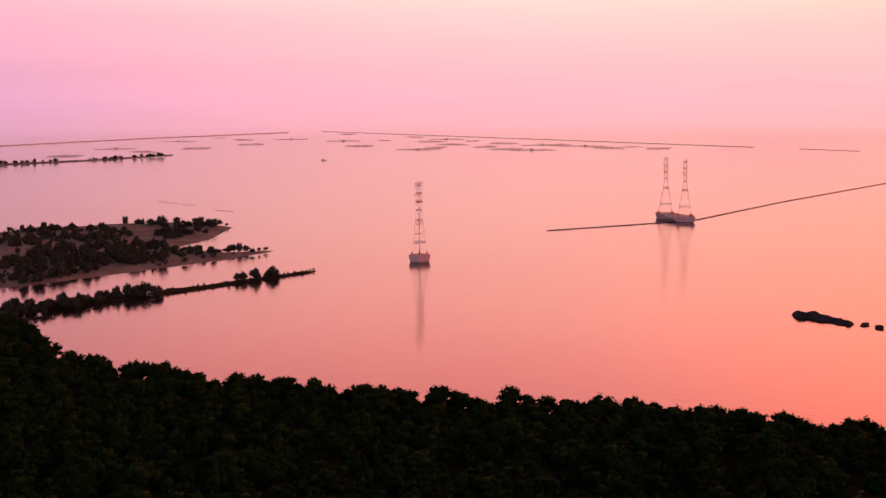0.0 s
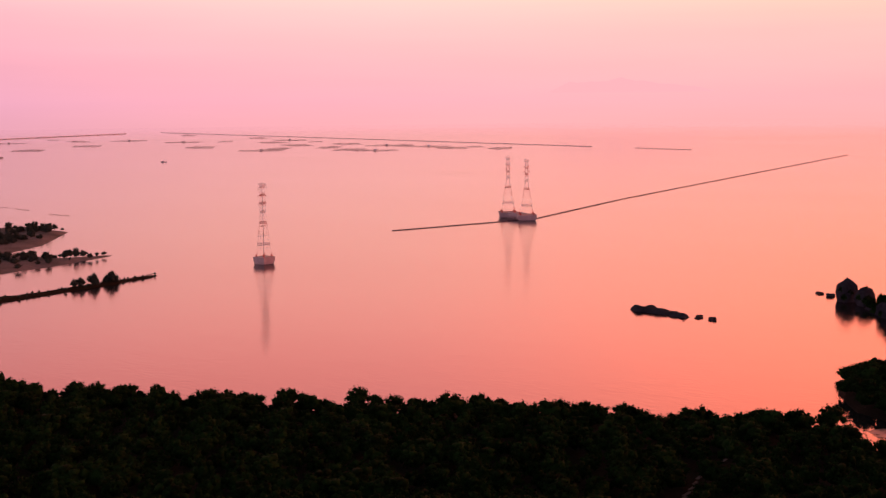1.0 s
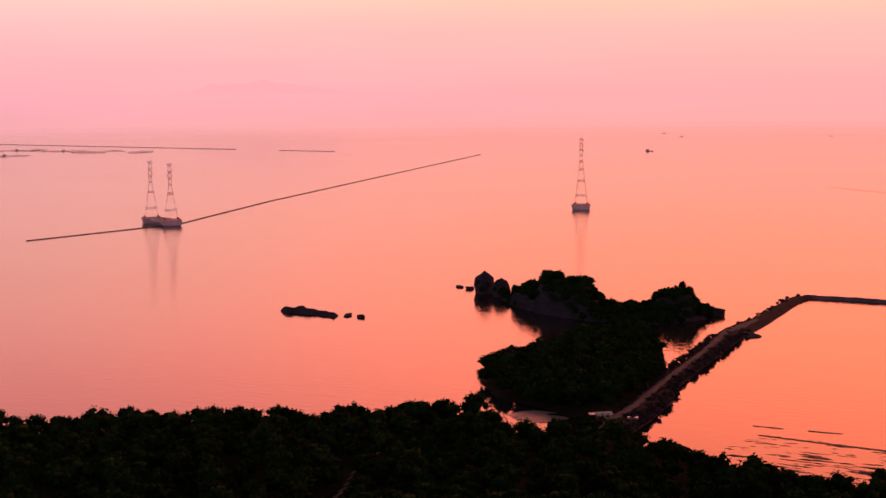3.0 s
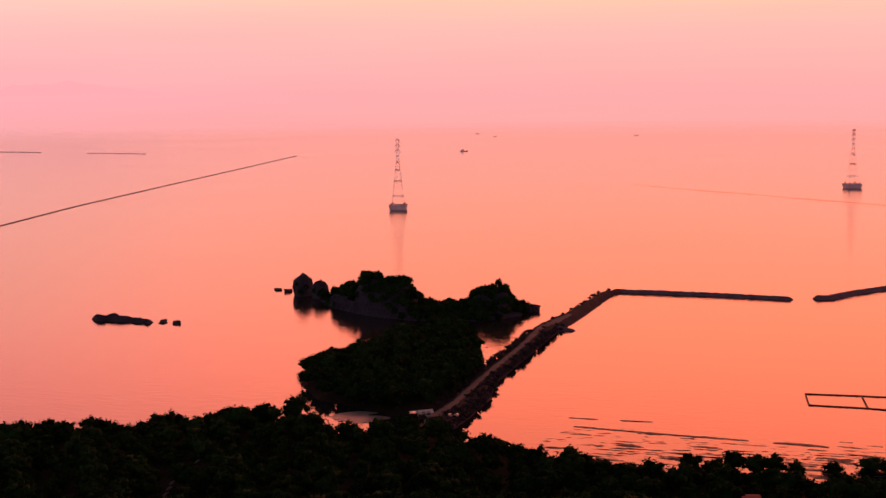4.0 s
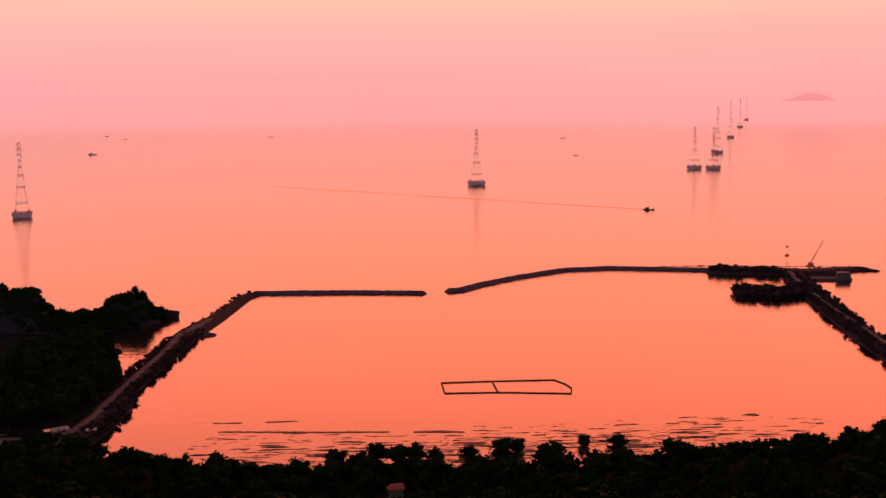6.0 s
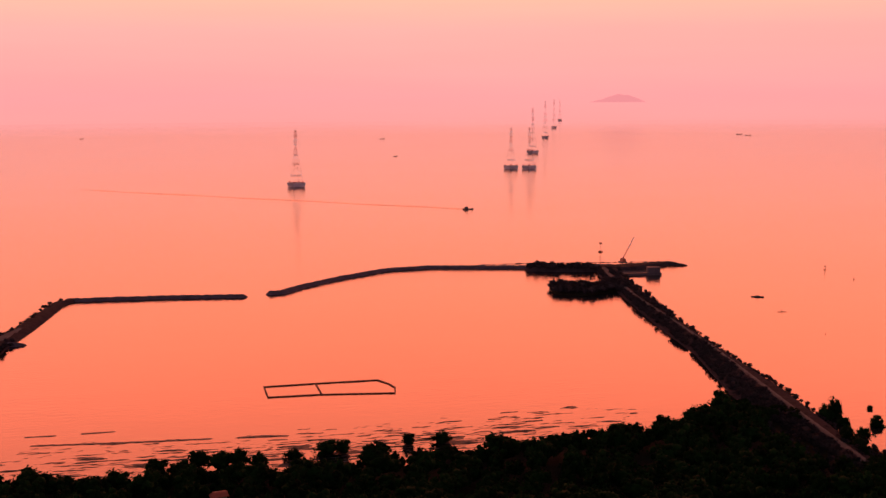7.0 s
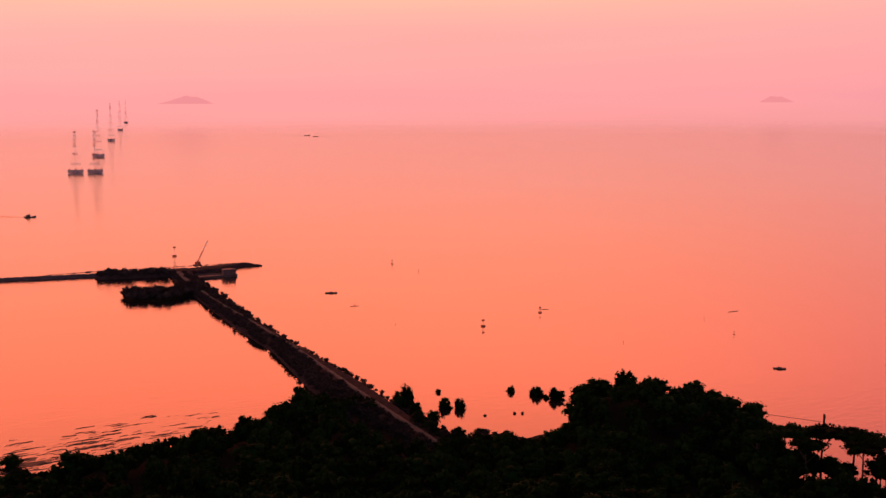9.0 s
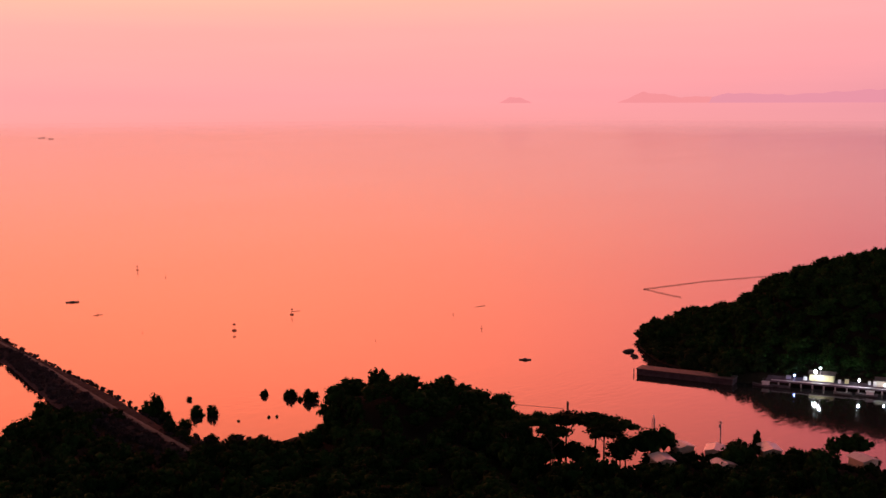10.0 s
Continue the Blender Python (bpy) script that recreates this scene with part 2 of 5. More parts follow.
def fbm(x, y, size, octaves=3, seed=0.0):
    """Smooth noise over arrays of places, about -1 to 1."""
    out = np.zeros(np.shape(x))
    flatx, flaty, flato = np.ravel(x), np.ravel(y), np.ravel(out)
    for i in range(len(flatx)):
        flato[i] = noise.fractal((flatx[i] / size, flaty[i] / size, seed), 1.0, 2.0, octaves)
    return flato.reshape(np.shape(x))


def inside(x, y, poly):
    """How far places lie inside a polygon (negative outside), in metres."""
    x, y = np.asarray(x, float), np.asarray(y, float)
    d, odd = np.full(x.shape, 1e9), np.zeros(x.shape, bool)
    for (ax, ay), (bx, by) in zip(poly, poly[1:] + poly[:1]):
        ex, ey = bx - ax, by - ay
        t = np.clip(((x - ax) * ex + (y - ay) * ey) / (ex * ex + ey * ey), 0, 1)
        d = np.minimum(d, np.hypot(x - ax - t * ex, y - ay - t * ey))
        cross = ((ay > y) != (by > y)) & (x < (bx - ax) * (y - ay) / ((by - ay) or 1e-9) + ax)
        odd ^= cross
    return np.where(odd, d, -d)


def along(x, y, line):
    """Distance from a polyline of (x, y, half width), less the half width there: negative inside the strip."""
    x, y = np.asarray(x, float), np.asarray(y, float)
    d = np.full(x.shape, 1e9)
    for (ax, ay, aw), (bx, by, bw) in zip(line, line[1:]):
        ex, ey = bx - ax, by - ay
        t = np.clip(((x - ax) * ex + (y - ay) * ey) / (ex * ex + ey * ey), 0, 1)
        d = np.minimum(d, np.hypot(x - ax - t * ex, y - ay - t * ey) - (aw + t * (bw - aw)))
    return d


def land(name, box, step, height, mat, label, category="land", smooth=True, kind="structure", floor=-0.7):
    """Ground raised over a grid wherever height(x, y) comes above the sea bed."""
    x0, y0, x1, y1 = box
    gx, gy = np.meshgrid(np.arange(x0, x1 + step, step), np.arange(y0, y1 + step, step))
    gz = height(gx, gy)
    keep = gz > floor
    cell = keep[:-1, :-1] | keep[1:, :-1] | keep[:-1, 1:] | keep[1:, 1:]
    gz = np.maximum(gz, floor - 0.3)
    ids = np.arange(gx.size).reshape(gx.shape)
    quads = np.stack([ids[:-1, :-1], ids[:-1, 1:], ids[1:, 1:], ids[1:, :-1]], -1)[cell]
    used, back = np.unique(quads, return_inverse=True)
    s = Solid()
    s.add(np.stack([gx.ravel(), gy.ravel(), gz.ravel()], -1)[used], [tuple(q) for q in back.reshape(-1, 4).tolist()])
    return single(name, s, mat, label, category, kind=kind, smooth=smooth)


ICO = None


def ico():
    """Vertices and faces of an icosahedron split once."""
    global ICO
    if ICO is None:
        bm = bmesh.new()
        bmesh.ops.create_icosphere(bm, subdivisions=1, radius=1)
        ICO = np.array([v.co[:] for v in bm.verts]), [tuple(v.index for v in f.verts) for f in bm.faces]
        bm.free()
    return ICO


ICO2 = None


def ico_fine():
    global ICO2
    if ICO2 is None:
        bm = bmesh.new()
        bmesh.ops.create_icosphere(bm, subdivisions=2, radius=1)
        ICO2 = np.array([v.co[:] for v in bm.verts]), [tuple(v.index for v in f.verts) for f in bm.faces]
        bm.free()
    return ICO2


def crown_shape(seed, wide, tall, base, clumps=16, leaves=240, leaf=0.46):
    """A domed, uneven crown: a heart, clumps over its upper side, leaf sprays standing out of them; its foot at height base."""
    rng = np.random.default_rng(seed)
    s = Solid()
    v0, f0 = ico()
    size = np.array([wide / 2, wide / 2, tall / 2])
    mid = np.array([0, 0, base + tall * 0.5])
    s.add(mid + v0 * size * 0.72 * np.clip(1 + 0.16 * rng.standard_normal(len(v0)), 0.75, 1.25)[:, None], f0)
    heart = []
    for i in range(clumps):
        z = 1 - 1.35 * (i + 0.5) / clumps
        a = i * 2.39996 + rng.uniform(-0.5, 0.5)
        flat_ = math.sqrt(max(0.0, 1 - z * z))
        d = np.array([math.cos(a) * flat_, math.sin(a) * flat_, z])
        c = mid + d * size * rng.uniform(0.58, 0.84)
        r = size * rng.uniform(0.17, 0.31)
        s.add(c + v0 * r * np.clip(1 + 0.30 * rng.standard_normal(len(v0))[:, None], 0.6, 1.5), f0)
        heart.append((c, r, d))
    quads = []
    for i in range(leaves):
        c, r, out_ = heart[rng.integers(len(heart))]
        d = rng.standard_normal(3) + out_ * 0.8
        d /= np.linalg.norm(d)
        p = c + d * r * rng.uniform(0.85, 1.75)
        d = d + 0.6 * rng.standard_normal(3)
        u = np.cross(d, rng.standard_normal(3))
        u /= max(np.linalg.norm(u), 1e-6)
        w = np.cross(u, d)
        w /= max(np.linalg.norm(w), 1e-6)
        k = leaf * rng.uniform(0.5, 1.2)
        quads += [p - u * k, p + w * k * 0.6, p + u * k * 0.9, p - w * k * 0.7]
    s.add(quads, [tuple(range(4 * i, 4 * i + 4)) for i in range(leaves)])
    return s


def trunk_shape(seed, tall, r):
    rng = np.random.default_rng(seed)
    s = Solid()
    p, a = Vector((0, 0, -0.4)), rng.uniform(-0.1, 0.1, 2)
    top = Vector((a[0] * tall, a[1] * tall, tall))
    s.beam(p, top, r, r * 0.5, 7)
    for i in range(4):
        t = rng.uniform(0.45, 0.95)
        q = p.lerp(top, t)
        g = 2 * math.pi * (i + rng.uniform(0, 0.6)) / 4
        s.beam(q, q + Vector((math.cos(g), math.sin(g), 0.9)) * tall * 0.35, r * 0.45, r * 0.15, 5)
    return s


# trees: the kinds, each built once: (width, height, bare stem)
KINDS = [(8.4, 6.8, 0.3), (9.4, 7.0, 0.4), (7.4, 7.2, 0.3), (10.4, 7.0, 0.4), (6.2, 7.6, 0.2), (8.8, 7.4, 0.4)]
CROWNS = [crown_shape(10 + i, w, h, b) for i, (w, h, b) in enumerate(KINDS)]
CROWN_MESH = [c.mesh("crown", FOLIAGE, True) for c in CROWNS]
TRUNK_MESH = [trunk_shape(30 + i, b + h * 0.6, 0.22).mesh("trunk", BARK) for i, (w, h, b) in enumerate(KINDS)]


def tree(kind, at, size, turn, label, group):
    """One tree: a tapered trunk with limbs and a crown."""
    t = thing("tree", label, "tree", at, turn, group)
    t.scale = (size, size, size)
    for name, me in (("trunk", TRUNK_MESH[kind]), ("crown", CROWN_MESH[kind])):
        ob = new(name, me)
        ob.parent = t
    return t


def scatter(rng, box, count, ok, apart):
    """Places in a box, at least apart from one another, for which ok(x, y) holds."""
    x0, y0, x1, y1 = box
    px, py = rng.uniform(x0, x1, count), rng.uniform(y0, y1, count)
    good = ok(px, py)
    grid, out = {}, []
    for x, y in zip(px[good], py[good]):
        k = (int(x // apart), int(y // apart))
        near = (p for i in (-1, 0, 1) for j in (-1, 0, 1) for p in grid.get((k[0] + i, k[1] + j), ()))
        if all((x - a) ** 2 + (y - b) ** 2 >= apart * apart for a, b in near):
            grid.setdefault(k, []).append((x, y))
            out.append((x, y))
    return out


def wood(name, places, ground, shapes, rng, lo, hi, mat, label, category="trees", squash=1.0):
    """Many crowns joined: woods in which nobody could count the trees."""
    arrays = [(np.concatenate(s.v), s.f) for s in shapes]
    vs, fs, n = [], [], 0
    for x, y in places:
        v, f = arrays[rng.integers(len(arrays))]
        k, a = rng.uniform(lo, hi), rng.uniform(0, 2 * math.pi)
        c, s = math.cos(a) * k, math.sin(a) * k
        z = ground(x, y)
        vs.append(np.stack([v[:, 0] * c - v[:, 1] * s + x, v[:, 0] * s + v[:, 1] * c + y, v[:, 2] * k * squash + z], -1))
        fs += [tuple(i + n for i in q) for q in f]
        n += len(v)
    s = Solid()
    s.v, s.f, s.n = vs, fs, n
    return single(name, s, mat, label, category, kind="stuff", smooth=True)


# ---------------------------------------------------------------- the sea
REACH = 4990.0
s = Solid()
ring = [(REACH * math.cos(2 * math.pi * i / 96), REACH * math.sin(2 * math.pi * i / 96), 0.0) for i in range(96)]
s.add(ring, [tuple(range(96))])
single("water", s, SEA, "calm shallow sea reflecting a pink and orange dusk sky", "sea", kind="structure")

# ---------------------------------------------------------------- the wooded hillside
# shore of the hill: turn from straight ahead in degrees, distance from the viewpoint
SHORE = [(-180, 330), (-90, 620), (-66, 600), (-62, 556), (-60.5, 474), (-57, 440), (-54, 424), (-48, 396), (-43, 384), (-36, 374), (-29, 367), (-21, 362),
         (-16.2, 366), (-14.9, 346), (-11.6, 343), (-10.6, 356), (-9, 352), (-7, 334), (-3.7, 320), (1, 311), (8, 309), (13, 314), (18.5, 322), (25, 341), (28, 353), (30, 366), (32, 380),
         (34, 382), (35.2, 370), (36.6, 356), (37.6, 350), (38.6, 345), (40, 343), (42.3, 344), (43.0, 346), (43.5, 348), (44.4, 351), (44.7, 378), (45.2, 384), (50, 380), (53, 363), (54.3, 324), (56, 305), (58, 303), (59, 307), (60, 318), (61, 325), (64, 328), (72, 329), (90, 330), (180, 330)]


def shore(x, y):
    turn = np.degrees(np.arctan2(x, y))
    return np.interp(turn, [a for a, b in SHORE], [b for a, b in SHORE]) + 2.5 * np.sin(turn * 1.9) + 1.5 * np.sin(turn * 4.3 + 1)


def hill(x, y):
    r = np.hypot(x, y)
    s = shore(x, y) - r
    z = np.clip(s / 5, -1, 1) * 1.2 + np.clip(s, 0, 60) * 0.006
    z = z + np.maximum(0, 268 - r) * 0.345
    turn = np.degrees(np.arctan2(x, y))
    z = z + 9.6 * np.exp(-((turn - 46.9) / 5.0) ** 2 - ((r - 345) / 26) ** 2) * np.clip(s / 9, 0, 1) * np.clip((turn - 44.0) / 0.8, 0, 1)      # the knoll by the inner bay
    return np.minimum(z, 97.0) + np.where(s > 3, 0.35 * np.sin(x * 0.21) * np.cos(y * 0.17), 0)


land("ground", (-660, -340, 345, 410), 5.0, hill, SOIL, "steep hillside soil under woods, sloping down to the sea", "hillside")
rng = np.random.default_rng(4)


TRAIL = [(-111, 257, 0.9), (-112.5, 267, 0.9), (-113.7, 275, 0.8), (-115.4, 283, 0.7), (-115.5, 298, 0.6), (-115.6, 304, 0.5)]


def wooded(x, y):
    r, turn = np.hypot(x, y), np.degrees(np.arctan2(x, y))
    return (r > 250) & ((turn < 58.5) | (r < 301)) & ~((turn > -15.2) & (turn < -11.0) & (r > 343)) & (shore(x, y) - r > np.where((turn > 37.4) & (turn < 44.4), 27.0, np.where((turn > -10) & (turn < 29), 10.0, 1.5))) & (np.hypot(x + 60, y - 349) > 8.5) & (along(x, y, TRAIL) > 2.6) & (turn > -68) & (turn < 74) & (along(x, y, [(-54, 372, 5), (-60, 340, 4), (-67, 310, 2.5), (-74, 285, 2)]) > 0) & (along(x, y, [(196, 240, 3.5), (201, 262, 6), (209, 295, 7), (215, 319, 6.4), (222, 345, 6)]) > 0) & (along(x, y, [(31, 279, 5), (27, 250, 5)]) > 0) & (along(x, y, [(190, 258, 6), (200, 295, 9), (207, 319, 8)]) > 0)


spots = scatter(rng, (-620, 90, 340, 420), 60000, wooded, 6.05)
edge = [p for p in spots if shore(*p) - math.hypot(*p) < 11 and -58 < math.degrees(math.atan2(p[0], p[1])) < 56]
edge = edge[::2][:150]
chosen = set(edge)
for x, y in edge:
    k = int(rng.integers(len(KINDS)))
    tree(k, (x, y, float(hill(x, y)) - 0.2), rng.uniform(0.5, 0.85) * (0.62 if -10 < math.degrees(math.atan2(x, y)) < 29 else 1.0), rng.uniform(0, 360), "dark leafy broadleaf tree on the wooded shore", "trees of the shore")
rest = [p for p in spots if p not in chosen]
fringe = scatter(rng, (-520, 70, 330, 410), 75000, lambda x, y: (np.hypot(x, y) > 250) & (shore(x, y) - np.hypot(x, y) > np.where((np.degrees(np.arctan2(x, y)) > 37.4) & (np.degrees(np.arctan2(x, y)) < 44.4), 12, 0.5)) & ((np.degrees(np.arctan2(x, y)) < -15.2) | (np.degrees(np.arctan2(x, y)) > -11.0) | (np.hypot(x, y) < 343)) & (shore(x, y) - np.hypot(x, y) < np.where(np.degrees(np.arctan2(x, y)) > 58, 28, np.where((np.degrees(np.arctan2(x, y)) > 37.4) & (np.degrees(np.arctan2(x, y)) < 44.4), 28, 11))) & (np.degrees(np.arctan2(x, y)) > -62) & (along(x, y, [(201, 262, 2), (209, 295, 2.2), (215, 319, 2.2), (222, 345, 2.2)]) > 0), 2.8)
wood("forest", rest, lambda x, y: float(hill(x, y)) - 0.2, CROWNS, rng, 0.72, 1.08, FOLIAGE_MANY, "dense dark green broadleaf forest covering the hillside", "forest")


# ---------------------------------------------------------------- pylons in the sea


def pylon(at, tall, turn, arms, label, foot=11.0, cap=16.0, riser=False):
    """A lattice pylon on a concrete cap carried by piles."""
    p = thing("pylon", label, "pylon", (at[0], at[1], 0), turn, "pylons in the sea")
    c = Solid()
    c.box(0, 0, 1.6, cap * 0.96, cap * 0.96, 2.6)
    c.box(0, 0, 4.2, cap, cap, 0.35)
    core = cap * 0.88
    c.box(0, 0, 0.3, core, core, 1.3)
    part("pile_cap", c, CONCRETE, p, "weathered concrete pile cap")
    for i in range(4):
        for j in range(4):
            q = Solid()
            g = cap * 0.40
            q.beam(((i / 1.5 - 1) * g, (j / 1.5 - 1) * g, -1.5), ((i / 1.5 - 1) * g, (j / 1.5 - 1) * g, 2.6), 0.5, sides=8)
            part("pile", q, CONCRETE, p)
    base, top = 4.5, tall
    neck = tall - 20
    levels = [base]
    step = 8.5
    while levels[-1] + step < neck:
        levels.append(levels[-1] + step)
        step = max(3.6, step * 0.86)
    levels.append(neck)
    while levels[-1] + 2.6 < top:
        levels.append(levels[-1] + 2.6)
    levels.append(top)

    def half(z):
        return foot / 2 + (1.3 - foot / 2) * min(1, (z - base) / (neck - base)) if z <= neck else 1.3 - 0.3 * (z - neck) / (top - neck)

    corner = ((-1, -1), (1, -1), (1, 1), (-1, 1))
    for sx_, sy_ in corner:
        q = Solid()
        for a, b in zip(levels, levels[1:]):
            q.beam((sx_ * half(a), sy_ * half(a), a), (sx_ * half(b), sy_ * half(b), b), 0.062)
        part("leg", q, TOWER_RED, p)
        f = Solid()
        f.box(sx_ * foot / 2, sy_ * foot / 2, 4.5, foot * 0.12, foot * 0.12, 1.7, taper=0.8)
        part("footing", f, TOWER_RED, p, "red painted footing")
    for n, (a, b) in enumerate(zip(levels, levels[1:])):
        q = Solid()
        r = 0.022
        for k in range(4):
            (ax, ay), (bx, by) = corner[k], corner[(k + 1) % 4]
            A, B = (ax * half(a), ay * half(a), a), (bx * half(a), by * half(a), a)
            C, D = (ax * half(b), ay * half(b), b), (bx * half(b), by * half(b), b)
            q.beam(A, D, r)
            q.beam(B, C, r)
            q.beam(C, D, r * 1.3)
            if n % 2 == 0:       # a stiff belt of doubled horizontals
                drop = min(1.3, (b - a) * 0.4)
                E, F = ((ax * half(b - drop), ay * half(b - drop), b - drop), (bx * half(b - drop), by * half(b - drop), b - drop))
                q.beam(C, D, 0.10)
                q.beam(E, F, 0.10)
                for u in (0.2, 0.4, 0.6, 0.8):
                    q.beam([C[i] + (D[i] - C[i]) * u for i in range(3)], [E[i] + (F[i] - E[i]) * (u - 0.12) for i in range(3)], 0.05)
        if n % 2 == 0:
            h = half(b)
            q.beam((-h, -h, b), (h, h, b), r * 1.3)
            q.beam((-h, h, b), (h, -h, b), r * 1.3)
        part("bracing", q, TOWER_RED, p)
    if riser:
        q = Solid().beam((0, 0, base), (0, 0, tall - 6), 0.16, 0.12, 6)
        for k in range(int(tall // 2.4)):
            q.box(0, 0, base + 1 + k * 2.2, 0.9, 0.12, 0.1)
        part("riser", q, STEEL, p, "slim central ladder column")
    for z, reach in arms:
        for side_ in (-1, 1):
            q = Solid()
            h = half(z)
            tip = (side_ * reach, 0, z + 0.2)
            for y in (-1, 1):
                q.beam((side_ * h, y * h, z), tip, 0.085)
                q.beam((side_ * h, y * h, z + (0.5 if riser else 1.0)), tip, 0.065)
                for t in (0.33, 0.66):
                    m = (side_ * (h + (reach - h) * t), y * h * (1 - t), z + 0.1)
                    q.beam(m, (side_ * (h + (reach - h) * (t - 0.2)), y * h * (1.2 - t), z + 1.5 * (1.2 - t)), 0.05)
            arm = part("crossarm", q, TOWER_RED, p)
            if z < neck:
                continue
            ins = Solid()
            for k in range(5):
                ins.beam((side_ * reach, 0, z - 0.2 - 0.3 * k), (side_ * reach, 0, z - 0.30 - 0.3 * k), 0.11, sides=6)
            ins.beam((side_ * reach, 0, z + 0.2), (side_ * reach, 0, z - 1.7), 0.03)
            part("insulator", ins, STEEL, arm)
    return p


def arms_of(tall):
    return [(tall - 2.0, 2.3), (tall - 6.5, 2.5), (tall - 11.0, 2.7)]


pylon((-507, 540), 50.5, 87, [(49.2, 3.6), (47.2, 3.6), (42.4, 3.7), (37.6, 3.7), (23.4, 2.4), (17.2, 3.0), (11.8, 3.8)], "slim grey and red lattice pylon on a concrete sea platform", 6.6, 9.8, True)
pylon((-528, 866), 52, 36, arms_of(52), "red and white lattice pylon on a wide concrete sea platform")
pylon((-502, 853), 51, 36, arms_of(51), "red and white lattice pylon on a wide concrete sea platform")
link = thing("deck_bridge", "weathered concrete deck joining two pylon platforms", "platform", (-515, 859.5, 0), -26.6)
part("slab", Solid().box(0, 0, 2.6, 15, 11, 1.6).box(0, -5.3, 4.2, 15, 0.3, 0.7).box(0, 5.3, 4.2, 15, 0.3, 0.7), CONCRETE, link)
for u in (-5, 0, 5):
    for w in (-4, 4):
        part("pile", Solid().beam((u, w, -1.5), (u, w, 2.7), 0.5, sides=8), CONCRETE, link)
pylon((-203, 1058), 64, 5, arms_of(64), "red and white lattice pylon on a concrete sea platform")
pylon((243, 1328), 63, 15, arms_of(63), "red and white lattice pylon on a concrete sea platform")
for x, y, h in ((584, 1545, 57), (607, 1535, 57), (779, 1953, 80), (1091, 2655, 88), (1467, 3497, 90), (1930, 4540, 90)):
    pylon((x, y), h, 22, arms_of(h), "distant hazy red lattice pylon on a sea platform", cap=15.0 if y < 2000 else 12.0)

# ---------------------------------------------------------------- dikes and causeways


def dike(line, top, shoulder):
    def height(x, y):
        d = along(x, y, line)
        return np.clip(-d / shoulder, -1, 1) * top + np.where(d < 0, fbm(x, y, 2.2) * 0.35, 0)
    return height


WEST = [(-59, 340, 6.5), (-54, 361, 6.6), (-50, 385, 6.4), (-48.5, 409, 5.0), (-45, 431, 5.0), (-39.6, 461, 5.0), (-34, 500, 6.2), (-31, 513, 6.6), (-22, 542, 4.8), (-9, 600, 4), (-2, 610, 2.4)]
land("causeway_west", (-90, 335, 20, 625), 1.0, dike(WEST, 1.8, 2.5), BANK, "low rubble causeway running out into the sea", "causeway")
land("causeway_spur", (-48, 375, -12, 522), 1.0, lambda x, y: np.maximum(dike([(-47, 382, 3), (-44, 388, 1.2)], 1.0, 2)(x, y), dike([(-32, 508, 4), (-25, 506.5, 2.5), (-21, 506, 1)], 1.6, 2)(x, y)), RUBBLE, "short rubble spur beside the causeway", "causeway")
THIN = [(-4, 611, 2.4), (45, 604, 2.2), (81, 595, 2.0)]
land("dike_middle", (-8, 585, 90, 620), 1.0, dike(THIN, 1.6, 1.6), RUBBLE, "narrow dark rubble dike", "dike")
EAST = [(95, 599, 2.5), (101, 600, 3.2), (116, 617, 2.4), (140, 638, 2.4), (172, 659, 2.4), (200, 661, 2.2), (255, 641, 2.6), (300, 630, 4)]
land("dike_east", (85, 585, 310, 675), 1.0, dike(EAST, 1.7, 1.6), RUBBLE, "narrow dark rubble dike curving across the bay", "dike")
LONG = [(201, 262, 6), (208, 300, 9), (218, 340, 10), (234.5, 400, 6.6), (247, 455, 6.6), (266, 525, 7), (284, 592, 7), (294, 620, 7)]
land("causeway_east", (180, 245, 320, 640), 1.0, dike(LONG, 2.0, 3), BANK, "long overgrown causeway with a dirt road", "causeway")
HEAD = [(252, 632, 5), (290, 620, 8), (312, 622, 9), (336, 628, 4), (345, 620, 1)]
land("causeway_head", (235, 600, 360, 650), 1.0, dike(HEAD, 2.0, 2.5), BANK, "widened rubble head of the causeway", "causeway")
SEAWALL = [(-550, 730, 0.5), (-500, 862, 0.5), (-523, 1075, 0.5), (-545, 1440, 0.5), (-582, 2070, 0.6)]
s = Solid()
for (ax, ay, aw), (bx, by, bw) in zip(SEAWALL, SEAWALL[1:]):
    n = Vector((by - ay, ax - bx, 0)).normalized()
    pts = []
    for x, y, w in ((ax, ay, aw), (bx, by, bw)):
        for k, z in ((-1.6, -1), (-1, 0.5), (1, 0.5), (1.6, -1)):
            pts.append((x + n.x * w * k, y + n.y * w * k, z))
    s.add(pts, [(0, 1, 5, 4), (1, 2, 6, 5), (2, 3, 7, 6), (0, 3, 2, 1), (4, 5, 6, 7)])
single("breakwater", s, RUBBLE, "long thin dark breakwater crossing the bay", "breakwater", kind="structure")

# ---------------------------------------------------------------- lands across the water
LOBE = [(-118, 418), (-112, 397), (-101, 378), (-84, 369), (-66, 356), (-56, 356), (-52, 380), (-50, 407), (-52, 440), (-58, 475), (-66, 498), (-80, 503), (-93, 484), (-104, 450)]
land("mangrove_point", (-135, 335, -40, 512), 2.0, lambda x, y: np.clip(inside(x, y, LOBE) / 4, -1, 1) * 1.2 + np.clip(inside(x, y, LOBE), 0, 40) * 0.09, SOIL, "low wooded point beside the causeway", "point")
